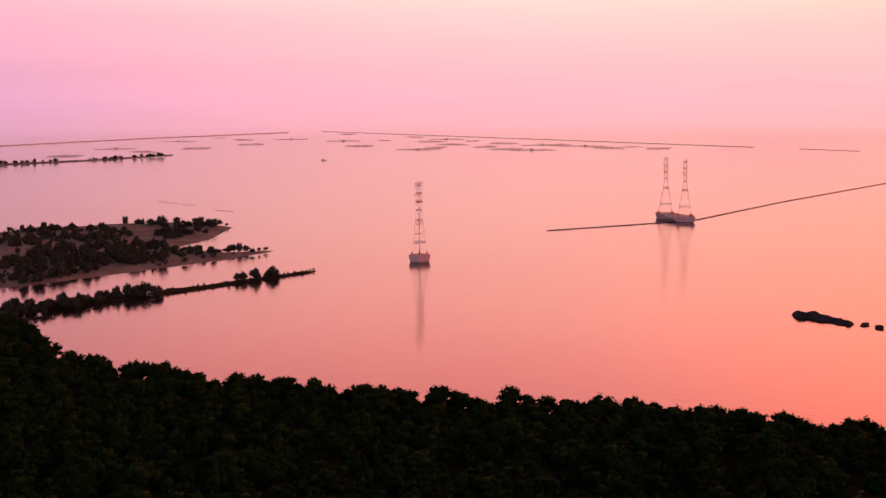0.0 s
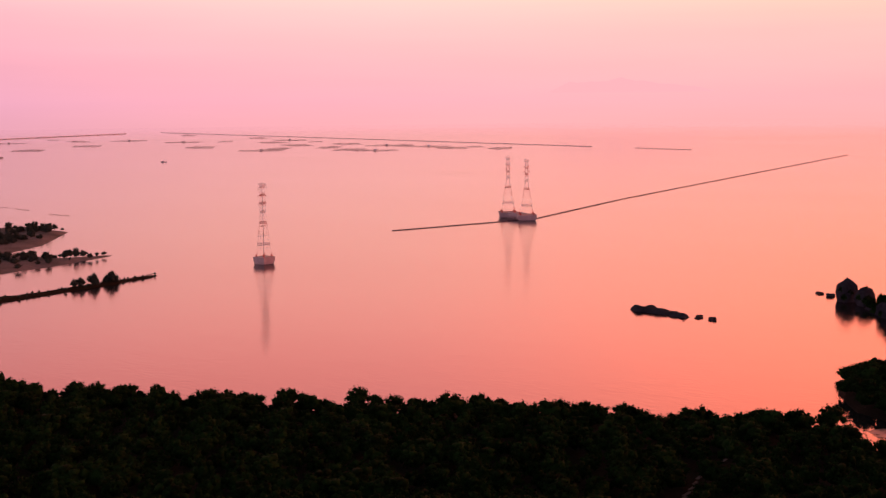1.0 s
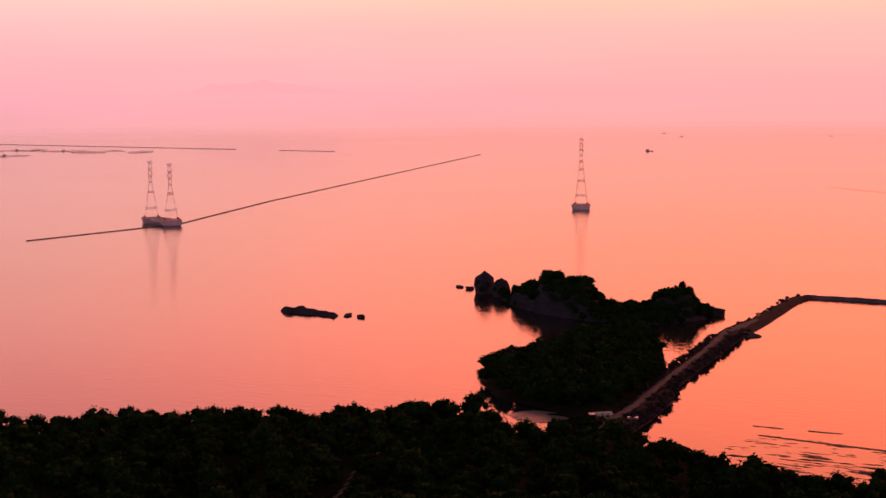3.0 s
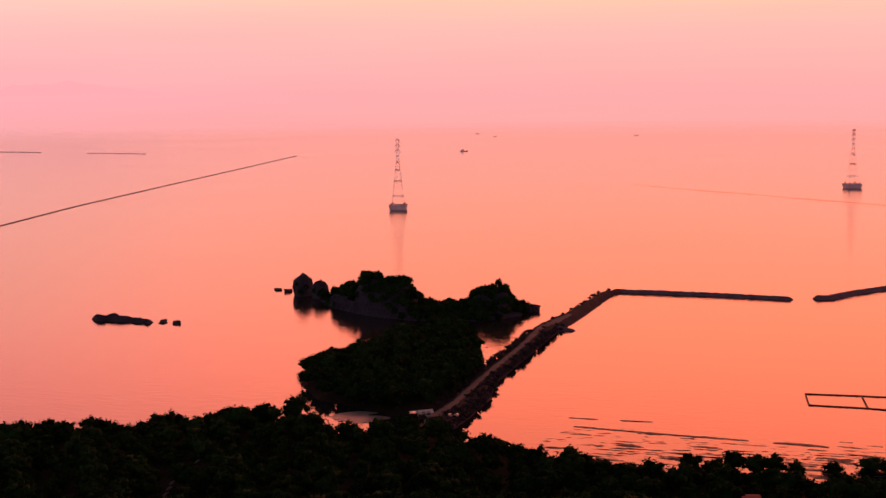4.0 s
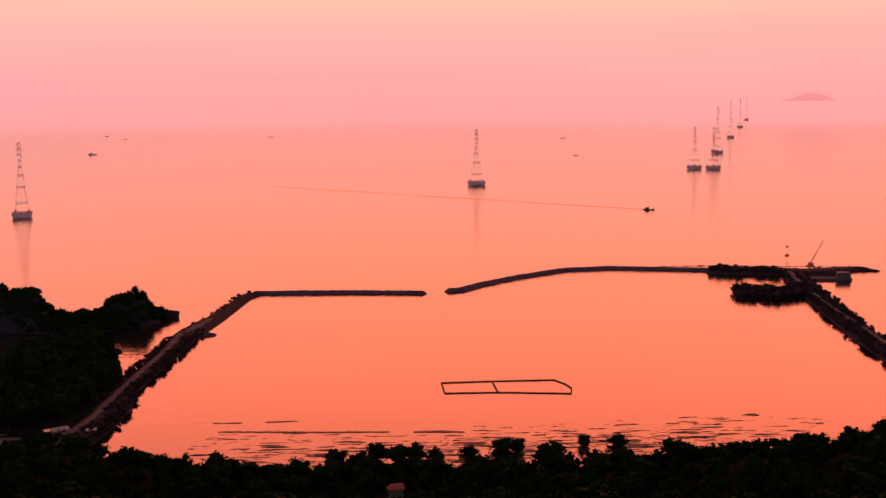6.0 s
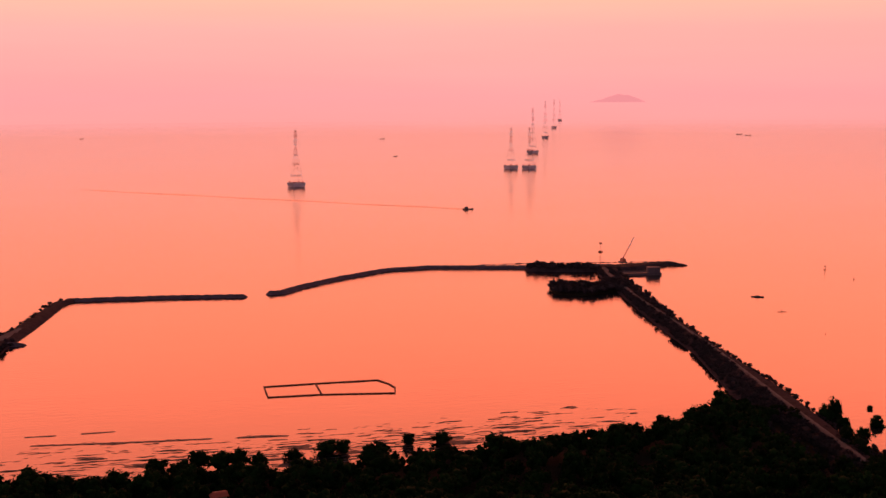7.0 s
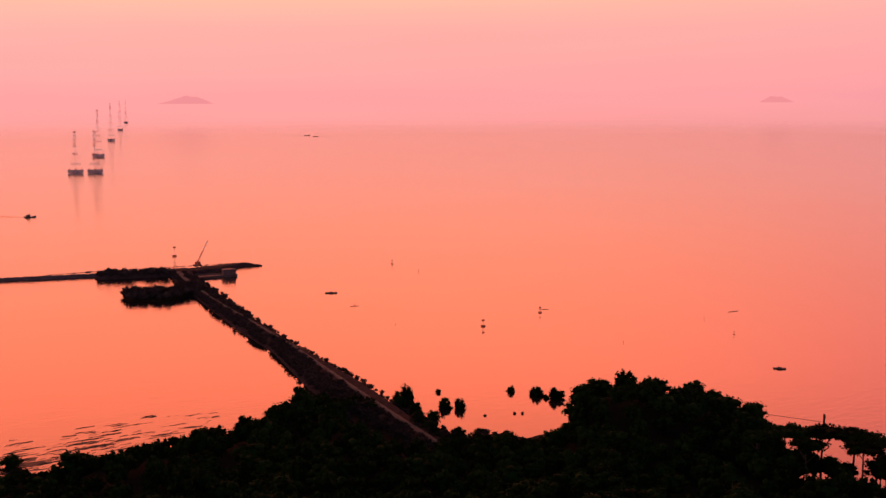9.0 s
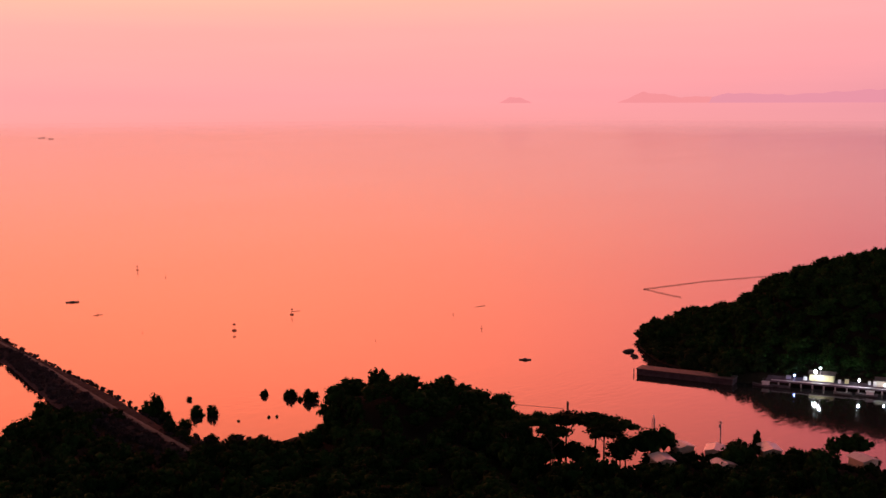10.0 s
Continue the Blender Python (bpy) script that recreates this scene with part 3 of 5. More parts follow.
PENINSULA = [(-640, 270), (-612, 330), (-612, 405), (-614, 473), (-622, 522), (-640, 490), (-692, 486), (-712, 531), (-768, 597), (-830, 605), (-870, 540), (-890, 440), (-960, 360), (-960, 260)]
land("peninsula", (-980, 240, -600, 620), 4.0, lambda x, y: np.clip(inside(x, y, PENINSULA) / 6, -1, 1) * 1.4 + np.where(inside(x, y, PENINSULA) > 3, fbm(x, y, 40) * 0.5, 0), GRASS, "flat grassy peninsula with dry fields", "peninsula")
SPIT = [(-545, 262, 9), (-538, 300, 10), (-531, 350, 8), (-527, 395, 4), (-526, 430, 5), (-526, 460, 3), (-528, 474, 1.2), (-529.5, 484, 0.5)]
land("spit", (-570, 240, -505, 470), 2.0, dike(SPIT, 1.3, 3), SOIL, "narrow wooded spit", "spit")
ISLAND = [(-150, 570), (-135, 548), (-118, 533), (-95, 522), (-62, 522), (-46, 540), (-44, 552), (-58, 560), (-90, 556), (-110, 570), (-130, 578)]


def island_height(x, y):
    d = inside(x, y, ISLAND)
    hump = 12.5 * np.exp(-((x + 111) / 14) ** 6 - ((y - 545) / 15) ** 2) + 7.0 * np.exp(-((x + 131) / 11) ** 2 - ((y - 555) / 15) ** 2) + 9.5 * np.exp(-((x + 61) / 9) ** 6 - ((y - 543) / 10) ** 2)
    return np.clip(d / 3, -1, 1) * 2 + np.where(d > 0, hump + fbm(x, y, 9) * 1.8, 0)


land("rock_island", (-160, 510, -35, 590), 1.5, island_height, ROCK, "craggy limestone island grown over with trees", "island", smooth=False)

MUD = material("wet_mud", (0.015, 0.012, 0.014), (0.05, 0.04, 0.04), 5, 0.6, 0.2, 0.6)
NETTING = material("bamboo_and_netting", (0.10, 0.035, 0.022), (0.24, 0.09, 0.06), 1.5, 0.9, 0.4, 0.3)
# timber kept this pale to put the haze over the far rafts into colour
RAFT = material("hazed_raft_timber", (0.50, 0.38, 0.36), (0.74, 0.62, 0.58), 4, 0.9, 0.2, 0.5, spread=0.4)
TIN = material("pale_tin_roof", (0.50, 0.48, 0.48), (0.75, 0.73, 0.72), 2, 0.42, 0.15, 0.25, metal=0.5)
RED_TIN = material("red_tin_roof", (0.36, 0.07, 0.05), (0.55, 0.13, 0.09), 2, 0.6, 0.15, 0.25)
PLASTER = material("cream_plaster", (0.42, 0.36, 0.26), (0.66, 0.58, 0.44), 2, 0.85, 0.2, 0.3)
DARK_TIN = material("dark_tin_roof", (0.03, 0.025, 0.025), (0.10, 0.08, 0.075), 1.5, 0.7, 0.2, 0.25)
HULL = material("dark_boat_paint", (0.03, 0.03, 0.04), (0.10, 0.08, 0.08), 1, 0.6, 0.2, 0.3)
# plaster with the landing's lamplight put into its yellow
LIT_YELLOW = material("lit_yellow_plaster", (0.50, 0.44, 0.22), (0.72, 0.66, 0.38), 2, 0.85, 0.2, 0.3)
WHITE = material("white_boat_paint", (0.62, 0.62, 0.62), (0.82, 0.82, 0.80), 1, 0.5, 0.1, 0.3)
ORANGE = material("faded_orange_float", (0.30, 0.07, 0.03), (0.55, 0.16, 0.07), 0.6, 0.6, 0.1, 0.2)
GLASS_DARK = material("dark_window", (0.01, 0.01, 0.012), (0.03, 0.03, 0.035), 1, 0.15, 0.0)



def glow_material(name, colour, strength):
    m = bpy.data.materials.new(name)
    m.use_nodes = True
    b = m.node_tree.nodes["Principled BSDF"]
    b.inputs["Base Color"].default_value = (0.8, 0.8, 0.8, 1)
    b.inputs["Emission Color"].default_value = (*colour, 1)
    b.inputs["Emission Strength"].default_value = strength
    return m


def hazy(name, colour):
    """A far silhouette that glows, with the evening haze put into its colour."""
    m = glow_material(name, colour, 1.0)
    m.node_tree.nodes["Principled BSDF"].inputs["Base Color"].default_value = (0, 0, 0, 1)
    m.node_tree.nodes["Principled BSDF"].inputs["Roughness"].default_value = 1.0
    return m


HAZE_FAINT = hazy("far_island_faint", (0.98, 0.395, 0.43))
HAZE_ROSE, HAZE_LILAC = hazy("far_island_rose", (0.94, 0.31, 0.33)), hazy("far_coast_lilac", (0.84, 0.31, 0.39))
LAMP_WHITE = glow_material("white_lamp_glass", (0.85, 0.95, 1.0), 260)
LAMP_BLUE = glow_material("blue_lamp_glass", (0.25, 0.35, 1.0), 90)


def boulder(seed, sx, sy, sz, rough=0.28):
    """A craggy rock standing on its foot."""
    v, f = ico_fine()
    out = []
    for p in v:
        q = Vector(p) * (1 + rough * noise.fractal(Vector(p) * 1.6 + Vector((seed, 0, 0)), 1.0, 2.0, 4))
        q = Vector([math.copysign(abs(k) ** 0.78, k) for k in q])
        out.append((q.x * sx / 2, q.y * sy / 2, q.z * sz * 0.62 + sz * 0.38))
    return Solid().add(out, f)


MANGROVE = [(5.0, 6.4, -0.9), (4.2, 7.0, -1.0), (6.2, 5.8, -0.8)]
MAN_SOLID = [crown_shape(60 + i, w, h, b, 14, 290, 0.38) for i, (w, h, b) in enumerate(MANGROVE)]
MAN_CROWN = [c.mesh("crown", FOLIAGE, True) for c in MAN_SOLID]
MAN_STEM = [trunk_shape(70 + i, b + h * 0.7, 0.16).mesh("trunk", BARK) for i, (w, h, b) in enumerate(MANGROVE)]
SHRUBS = [crown_shape(80 + i, w, h, -0.2, 7, 66, 0.26) for i, (w, h) in enumerate(((3.0, 2.2), (3.8, 2.6), (2.4, 2.8)))]


HAZED_CROWN = [c.mesh("crown", HAZED_SCRUB, True) for c in MAN_SOLID]


def hazed_tree(kind, at, size, turn, label, group):
    t = thing("scrub_tree", label, "tree", at, turn, group)
    t.scale = (size, size, size * (0.62 + 0.5 * ((at[0] * 7.3 + at[1] * 3.1) % 1.0)))
    for name, me in (("trunk", MAN_STEM[kind]), ("crown", HAZED_CROWN[kind])):
        new(name, me).parent = t
    return t


def mangrove(kind, at, size, turn, label, group, flat=1.0):
    t = thing("mangrove_tree", label, "tree", at, turn, group)
    t.scale = (size, size, size * flat)
    for name, me in (("trunk", MAN_STEM[kind]), ("crown", MAN_CROWN[kind])):
        ob = new(name, me)
        ob.parent = t
    return t


wood("shore_scrub", fringe, lambda x, y: float(hill(x, y)) - 0.3, SHRUBS, np.random.default_rng(3), 0.9, 1.7, SHRUB, "dark scrub fringing the wooded shore", "scrub")

# ---------------------------------------------------------------- roads, shrubs and trees of the causeways
def road(name, box, line, top, label):
    land(name, box, 0.8, lambda x, y: np.clip(-along(x, y, line) / 0.8, -1, 1) * 0.35 + top, DIRT, label, "road", floor=top - 0.3)


land("trail", (-128, 252, -104, 310), 0.8, lambda x, y: np.where(along(x, y, TRAIL) < 0, hill(x, y) + 0.12, -2.0), DIRT, "short pale dirt trail showing between the trees", "trail")
ROAD_WEST = [(-66, 318, 1.4), (-61, 336, 1.6), (-58, 354, 1.7), (-53.7, 374, 1.5), (-49.8, 403, 1.4), (-45.6, 430, 1.3), (-40.6, 458, 1.3), (-34.7, 504, 1.6), (-30, 516, 2.6), (-24, 535, 1.4)]
ROAD_EAST = [(201, 262, 1.2), (209, 295, 1.2), (215, 319, 1.1), (222, 345, 1.0), (237, 402, 0.9), (250, 460, 0.9), (263, 521, 1.0), (284, 600, 1.6), (290, 616, 2.4)]
road("road_west", (-90, 335, 0, 560), ROAD_WEST, 1.75, "pale packed dirt road along the causeway")
road("road_east", (190, 245, 310, 635), ROAD_EAST, 1.95, "pale packed dirt road along the overgrown causeway")


def cover(bank, way, box, n, apart, seed, over, lo, hi, label, ok=None):
    """Scrub over a bank, from the road's edge to just past the water's edge."""
    r = np.random.default_rng(seed)
    p = scatter(r, box, n, lambda x, y: (along(x, y, way) > 0.7) & (along(x, y, bank) < over) & (True if ok is None else ok(x, y)), apart)
    wood("causeway_scrub", p, lambda x, y: 0.5, SHRUBS, r, lo, hi, HAZED_BANK_SCRUB, label, "scrub")


def verge(line, lo, hi, box, n, apart, seed, extra=None):
    r = np.random.default_rng(seed)
    ok = lambda x, y: (along(x, y, [(a, b, 0) for a, b, c in line]) > lo) & (along(x, y, [(a, b, 0) for a, b, c in line]) < hi) & (True if extra is None else extra(x, y))
    return scatter(r, box, n, ok, apart), r


cover(WEST, ROAD_WEST, (-80, 345, -20, 512), 14000, 1.7, 5, 0.4, 0.55, 1.05, "dark scrub covering the causeway beside its road", lambda x, y: (y < 497) | (x > -30))
p, r = verge(WEST[6:11], 0.0, 4.0, (-40, 500, 5, 620), 3000, 2.4, 6, lambda x, y: x < -33 + (y - 505) * 0.25)
wood("causeway_scrub", p, lambda x, y: 0.7, SHRUBS, r, 0.4, 0.8, HAZED_BANK_SCRUB, "low scrub on the rubble causeway", "scrub")
cover(LONG, ROAD_EAST, (180, 262, 310, 615), 34000, 1.9, 7, -0.9, 0.8, 1.4, "thick dark scrub on the landward side of the causeway road", lambda x, y: x < 222 + (y - 345) * 0.262)
cover(LONG, ROAD_EAST, (180, 262, 310, 615), 36000, 1.6, 17, 0.0, 0.4, 0.8, "low dark scrub on the seaward side of the causeway road", lambda x, y: x > 222 + (y - 345) * 0.262)
p, r = verge([(a, b, 0) for a, b in ((201, 262), (209, 295), (215, 319), (222, 345))], 1.75, 19, (180, 248, 240, 350), 7000, 2.3, 8, lambda x, y: shore(x, y) - np.hypot(x, y) > 0.5)
wood("causeway_scrub", p, lambda x, y: max(0.5, float(hill(x, y))), SHRUBS, r, 0.4, 0.75, HAZED_BANK_SCRUB, "thick dark scrub beside the road", "scrub")
HEAD_LOBE = [(232, 550), (236, 569), (246, 576), (262, 566), (276, 572), (272, 548), (258, 545), (244, 540)]
land("scrub_islet", (222, 532, 284, 584), 1.5, lambda x, y: np.clip(inside(x, y, HEAD_LOBE) / 3, -1, 1) * 1.2, SOIL, "low overgrown islet beside the causeway", "islet")
r = np.random.default_rng(9)
p = scatter(r, (226, 536, 282, 580), 3000, lambda x, y: inside(x, y, HEAD_LOBE) > 0.5, 2.6)
wood("islet_scrub", p, lambda x, y: 0.8, SHRUBS, r, 1.1, 1.6, HAZED_BANK_SCRUB, "dense dark scrub covering the islet", "scrub")
p = scatter(r, (250, 604, 300, 640), 2500, lambda x, y: (along(x, y, HEAD) < -1) & (x < 284), 2.6)
wood("head_scrub", p, lambda x, y: 1.2, SHRUBS, r, 1.0, 1.8, HAZED_BANK_SCRUB, "dark scrub on the causeway head", "scrub")
land("sandbar", (225, 635, 345, 670), 1.0, dike([(232, 664, 0.6), (262, 660, 0.8), (300, 650, 0.8), (338, 641, 0.5)], 0.5, 1), RUBBLE, "thin dark sandbar behind the dike", "sandbar")

# ---------------------------------------------------------------- the wooded point and the rock island
r = np.random.default_rng(12)
p = scatter(r, (-125, 345, -45, 505), 6000, lambda x, y: (inside(x, y, LOBE) > 1.5) & (along(x, y, WEST) > 1.0) & (np.hypot(x + 83, y - 355) > 9.5) & (np.hypot(x + 62, y - 358) > 8.5) & (along(x, y, [(-63, 338, 4), (-57, 362, 4)]) > 0), 4.4)
lobe_ground = lambda x, y: max(0.2, float(np.clip(inside(x, y, LOBE) / 4, -1, 1) * 1.2 + np.clip(inside(x, y, LOBE), 0, 40) * 0.09))
wood("point_forest", [q for q in p if inside(*q, LOBE) >= 6], lambda x, y: lobe_ground(x, y) - 0.4, CROWNS, r, 0.6, 0.98, FOLIAGE_MANY, "dense dark canopy on the low wooded point", "forest")
for x, y in [q for q in p if inside(*q, LOBE) < 6]:
    tree(int(r.integers(len(KINDS))), (x, y, lobe_ground(x, y) - 0.4), r.uniform(0.5, 0.85), r.uniform(0, 360), "dark leafy tree crowding the low wooded point", "trees of the point")
land("beach", (-98, 344, -68, 372), 1.0, lambda x, y: 0.30 - np.hypot((x + 83) / 9, (y - 358) / 7) ** 2 * 0.35 + fbm(x * 0.5, y * 1.6, 5.0, 4, 2.0) * 0.38, SAND, "small pale muddy beach in the cove", "beach")
p = scatter(r, (-152, 515, -40, 582), 3000, lambda x, y: (inside(x, y, ISLAND) > -0.6), 2.7)
wood("island_trees", [q for i, q in enumerate(p) if i % 6], lambda x, y: max(0.3, float(island_height(np.array(x), np.array(y)))) - 0.9, CROWNS, r, 0.42, 0.68, FOLIAGE_MANY, "dark trees covering the limestone island", "trees")
for x, y in p[::6]:
    z = max(0.3, float(island_height(np.array(x), np.array(y))))
    tree(int(r.integers(len(KINDS))), (x, y, z - 0.9), r.uniform(0.38, 0.66), r.uniform(0, 360), "dark tree clinging to the limestone island", "trees of the rock island")
for name, x, y, w, d, h, seed in (("sea_crag", -163, 586, 10, 9, 11.5, 1.0), ("sea_rock", -174, 597, 4.8, 4, 2.0, 2.0), ("sea_rock", -181, 602, 6.4, 4, 1.3, 3.0),
                                  ("sea_crag", -152, 578, 9, 8, 9, 4.0), ("sea_rock", -45, 549, 6, 5, 3.4, 5.0), ("sea_rock", -41, 552, 6, 5, 3.6, 6.0),
                                  ("sea_rock", -207, 507, 7, 3, 1.3, 7.0), ("sea_rock", -200, 505, 5, 3, 1.7, 8.0), ("sea_rock", 399, 239, 6, 4, 1.3, 9.0), ("sea_rock", 393, 233, 7, 3, 1.0, 10.0)):
    single(name, boulder(seed, w, d, h, 0.36 if "crag" in name else 0.75), ROCK, "craggy dark limestone " + ("stack" if "crag" in name else "rock") + " rising from the sea", "rock", (x, y, -0.4), seed * 40, "rocks in the sea")
for x, y, z, k in ((-163, 586, 8.6, 0.5), (-165, 583, 5.0, 0.5), (-160.5, 583, 4.0, 0.5), (-163, 581, 1.6, 0.5), (-152, 578, 6.0, 0.6), (-154, 575, 3.0, 0.55), (-150, 574.5, 2.2, 0.6), (-57.5, 545, 13.0, 0.6), (-54, 543, 10.0, 0.7), (-60, 538, 8.0, 0.7), (-56, 537, 5.0, 0.7), (-63, 537, 5.0, 0.6)):
    tree(4, (x, y, z - 1.2), k, 30, "small dark tree on top of a limestone crag", "trees of the rock island")
part_crag = boulder(14.0, 12, 10, 12.5)
single("sea_crag", part_crag, ROCK, "tall craggy limestone knob at the island's end", "rock", (-58, 543, -0.4), 0, "rocks in the sea")
REEF = [(-243, 511), (-240, 507), (-228, 506), (-213, 502), (-210, 505), (-218, 511), (-232, 516), (-241, 515)]
land("reef", (-250, 496, -205, 522), 0.8, lambda x, y: np.clip(inside(x, y, REEF) / 2.2, -1, 1) * 1.5 + np.where(inside(x, y, REEF) > 0, fbm(x, y, 4.0, 4, 3.0) * 1.1 + 0.3 - (x + 228) * 0.03, 0), ROCK, "long low dark rock reef in open water", "rock", smooth=False)

# ---------------------------------------------------------------- the low lands across the bay
r = np.random.default_rng(15)


def thicket(places, size, spread, n, label, ground=1.2):
    q = [(x + r.normal(0, spread), y + r.normal(0, spread)) for x, y in places for i in range(n)]
    wood("thicket", q, lambda x, y: ground - 0.5, MAN_SOLID, r, 1.0 * size, 1.7 * size, HAZED_SCRUB, label, "trees")


def clump(places, size, spread, n, label, group, ground=1.2, lo=0.7, hi=1.15):
    for x, y in places:
        for i in range(n):
            hazed_tree(int(r.integers(3)), (x + r.normal(0, spread), y + r.normal(0, spread), ground - 0.5), r.uniform(lo, hi) * size * 1.4, r.uniform(0, 360), label, group)


clump([(-815, 431), (-817, 452), (-802, 464), (-831, 501), (-796, 506), (-840, 564), (-828, 573), (-796, 569), (-788, 575), (-795, 592)], 0.85, 8, 6,
      "dusky tree on the far edge of the flat peninsula", "trees of the peninsula")
clump([(-755, 519), (-747, 526), (-746, 541), (-762, 530), (-735, 515)], 0.8, 6, 5, "dusky tree in a thicket on the peninsula", "trees of the peninsula")
thicket([(-714, 380), (-687, 385), (-649, 382), (-646, 354), (-700, 400), (-690, 365), (-682, 423), (-686, 438), (-681, 450), (-670, 405), (-660, 420), (-720, 410), (-740, 420), (-655, 400), (-640, 420), (-632, 370), (-630, 340), (-760, 470), (-725, 455), (-700, 470), (-790, 420), (-850, 480)], 0.75, 10, 11,
        "dusky shore wood on the flat peninsula")
clump([(-648, 460), (-644, 471), (-638, 484), (-636, 496)], 0.7, 3, 3, "dusky tree near the peninsula's water edge", "trees of the peninsula", 1.0)
clump([(-541, 270), (-538, 283), (-537, 297), (-533, 315), (-531, 322), (-526, 276), (-523, 285), (-535, 306), (-525, 307), (-535, 329), (-533, 340), (-528, 345), (-526, 354), (-524, 356), (-540, 290), (-533, 350)], 0.72, 3, 4, "dark tree on the narrow spit", "trees of the spit", 0.9)
clump([(-529, 416), (-528, 428), (-527, 433), (-528, 438)], 0.75, 1.6, 2, "dark tree on the narrow spit", "trees of the spit", 0.9)
p = scatter(r, (-900, 300, -610, 610), 2500, lambda x, y: (inside(x, y, PENINSULA) > 1) & (np.sin(x * 0.03 + 1) + np.cos(y * 0.04) > 0.4), 6)
wood("field_scrub", p, lambda x, y: 1.2, SHRUBS, r, 0.8, 1.8, HAZED_SCRUB, "patches of low scrub on the dry fields", "scrub")
p = scatter(r, (-560, 250, -515, 470), 1500, lambda x, y: along(x, y, SPIT) < -1, 2.6)
wood("spit_scrub", p, lambda x, y: 0.7, SHRUBS, r, 0.35, 0.75, HAZED_SCRUB, "low scrub along the narrow spit", "scrub")


def sweep(name, line, top, label, category="dike", mat=None):
    """A long bank with sloping sides along a line of (x, y, half width)."""
    s = Solid()
    for (ax, ay, aw), (bx, by, bw) in zip(line, line[1:]):
        n = Vector((by - ay, ax - bx, 0)).normalized()
        pts = [(x + n.x * w * k, y + n.y * w * k, z) for x, y, w in ((ax, ay, aw), (bx, by, bw)) for k, z in ((-1.6, -1), (-1, top), (1, top), (1.6, -1))]
        s.add(pts, [(0, 1, 5, 4), (1, 2, 6, 5), (2, 3, 7, 6), (0, 3, 2, 1), (4, 5, 6, 7)])
    return single(name, s, mat or RUBBLE, label, category, kind="structure")


# far banks take paler materials than near ones, haze put into their colour
sweep("far_dike", [(-2798, 1462, 2.2), (-2975, 1991, 2.2), (-3082, 2642, 2.2)], 1.6, "far thin straight sea dike in haze", mat=CONCRETE)
sweep("far_dike", [(-3079, 2794, 1.6), (-2002, 2486, 1.6), (-1159, 2241, 1.0)], 0.9, "far thin straight sea dike in haze", mat=CONCRETE)
sweep("far_dike", [(-1044, 2206, 1.3), (-905, 2165, 0.8)], 0.7, "far thin straight sea dike in haze", mat=CONCRETE)
sweep("far_spit", [(-1914, 960, 12), (-1908, 1156, 9), (-1935, 1290, 6), (-1959, 1380, 2)], 1.6, "far low spit with bushes", "spit", GRASS)
p = [(-1910 + r.normal(0, 5), y) for y in r.uniform(980, 1330, 46)]
wood("far_bushes", p, lambda x, y: 1.0, SHRUBS, r, 1.2, 3.2, HAZED_SCRUB, "dusky bushes on the far spit", "scrub")
for a, b in (((-1038, 712), (-1000, 709)), ((-990, 708), (-960, 702)), ((-909, 686), (-881, 686))):
    s = Solid()
    for i in range(14):
        t = i / 13
        s.beam((a[0] + (b[0] - a[0]) * t, a[1] + (b[1] - a[1]) * t, -1), (a[0] + (b[0] - a[0]) * t, a[1] + (b[1] - a[1]) * t, 0.6 + 0.3 * math.sin(i * 2.3)), 0.09)
    s.beam((*a, 0.3), (*b, 0.3), 0.09)
    single("stake_fence", s, NETTING, "row of dark bamboo stakes in the shallows", "fence", group="stake fences")

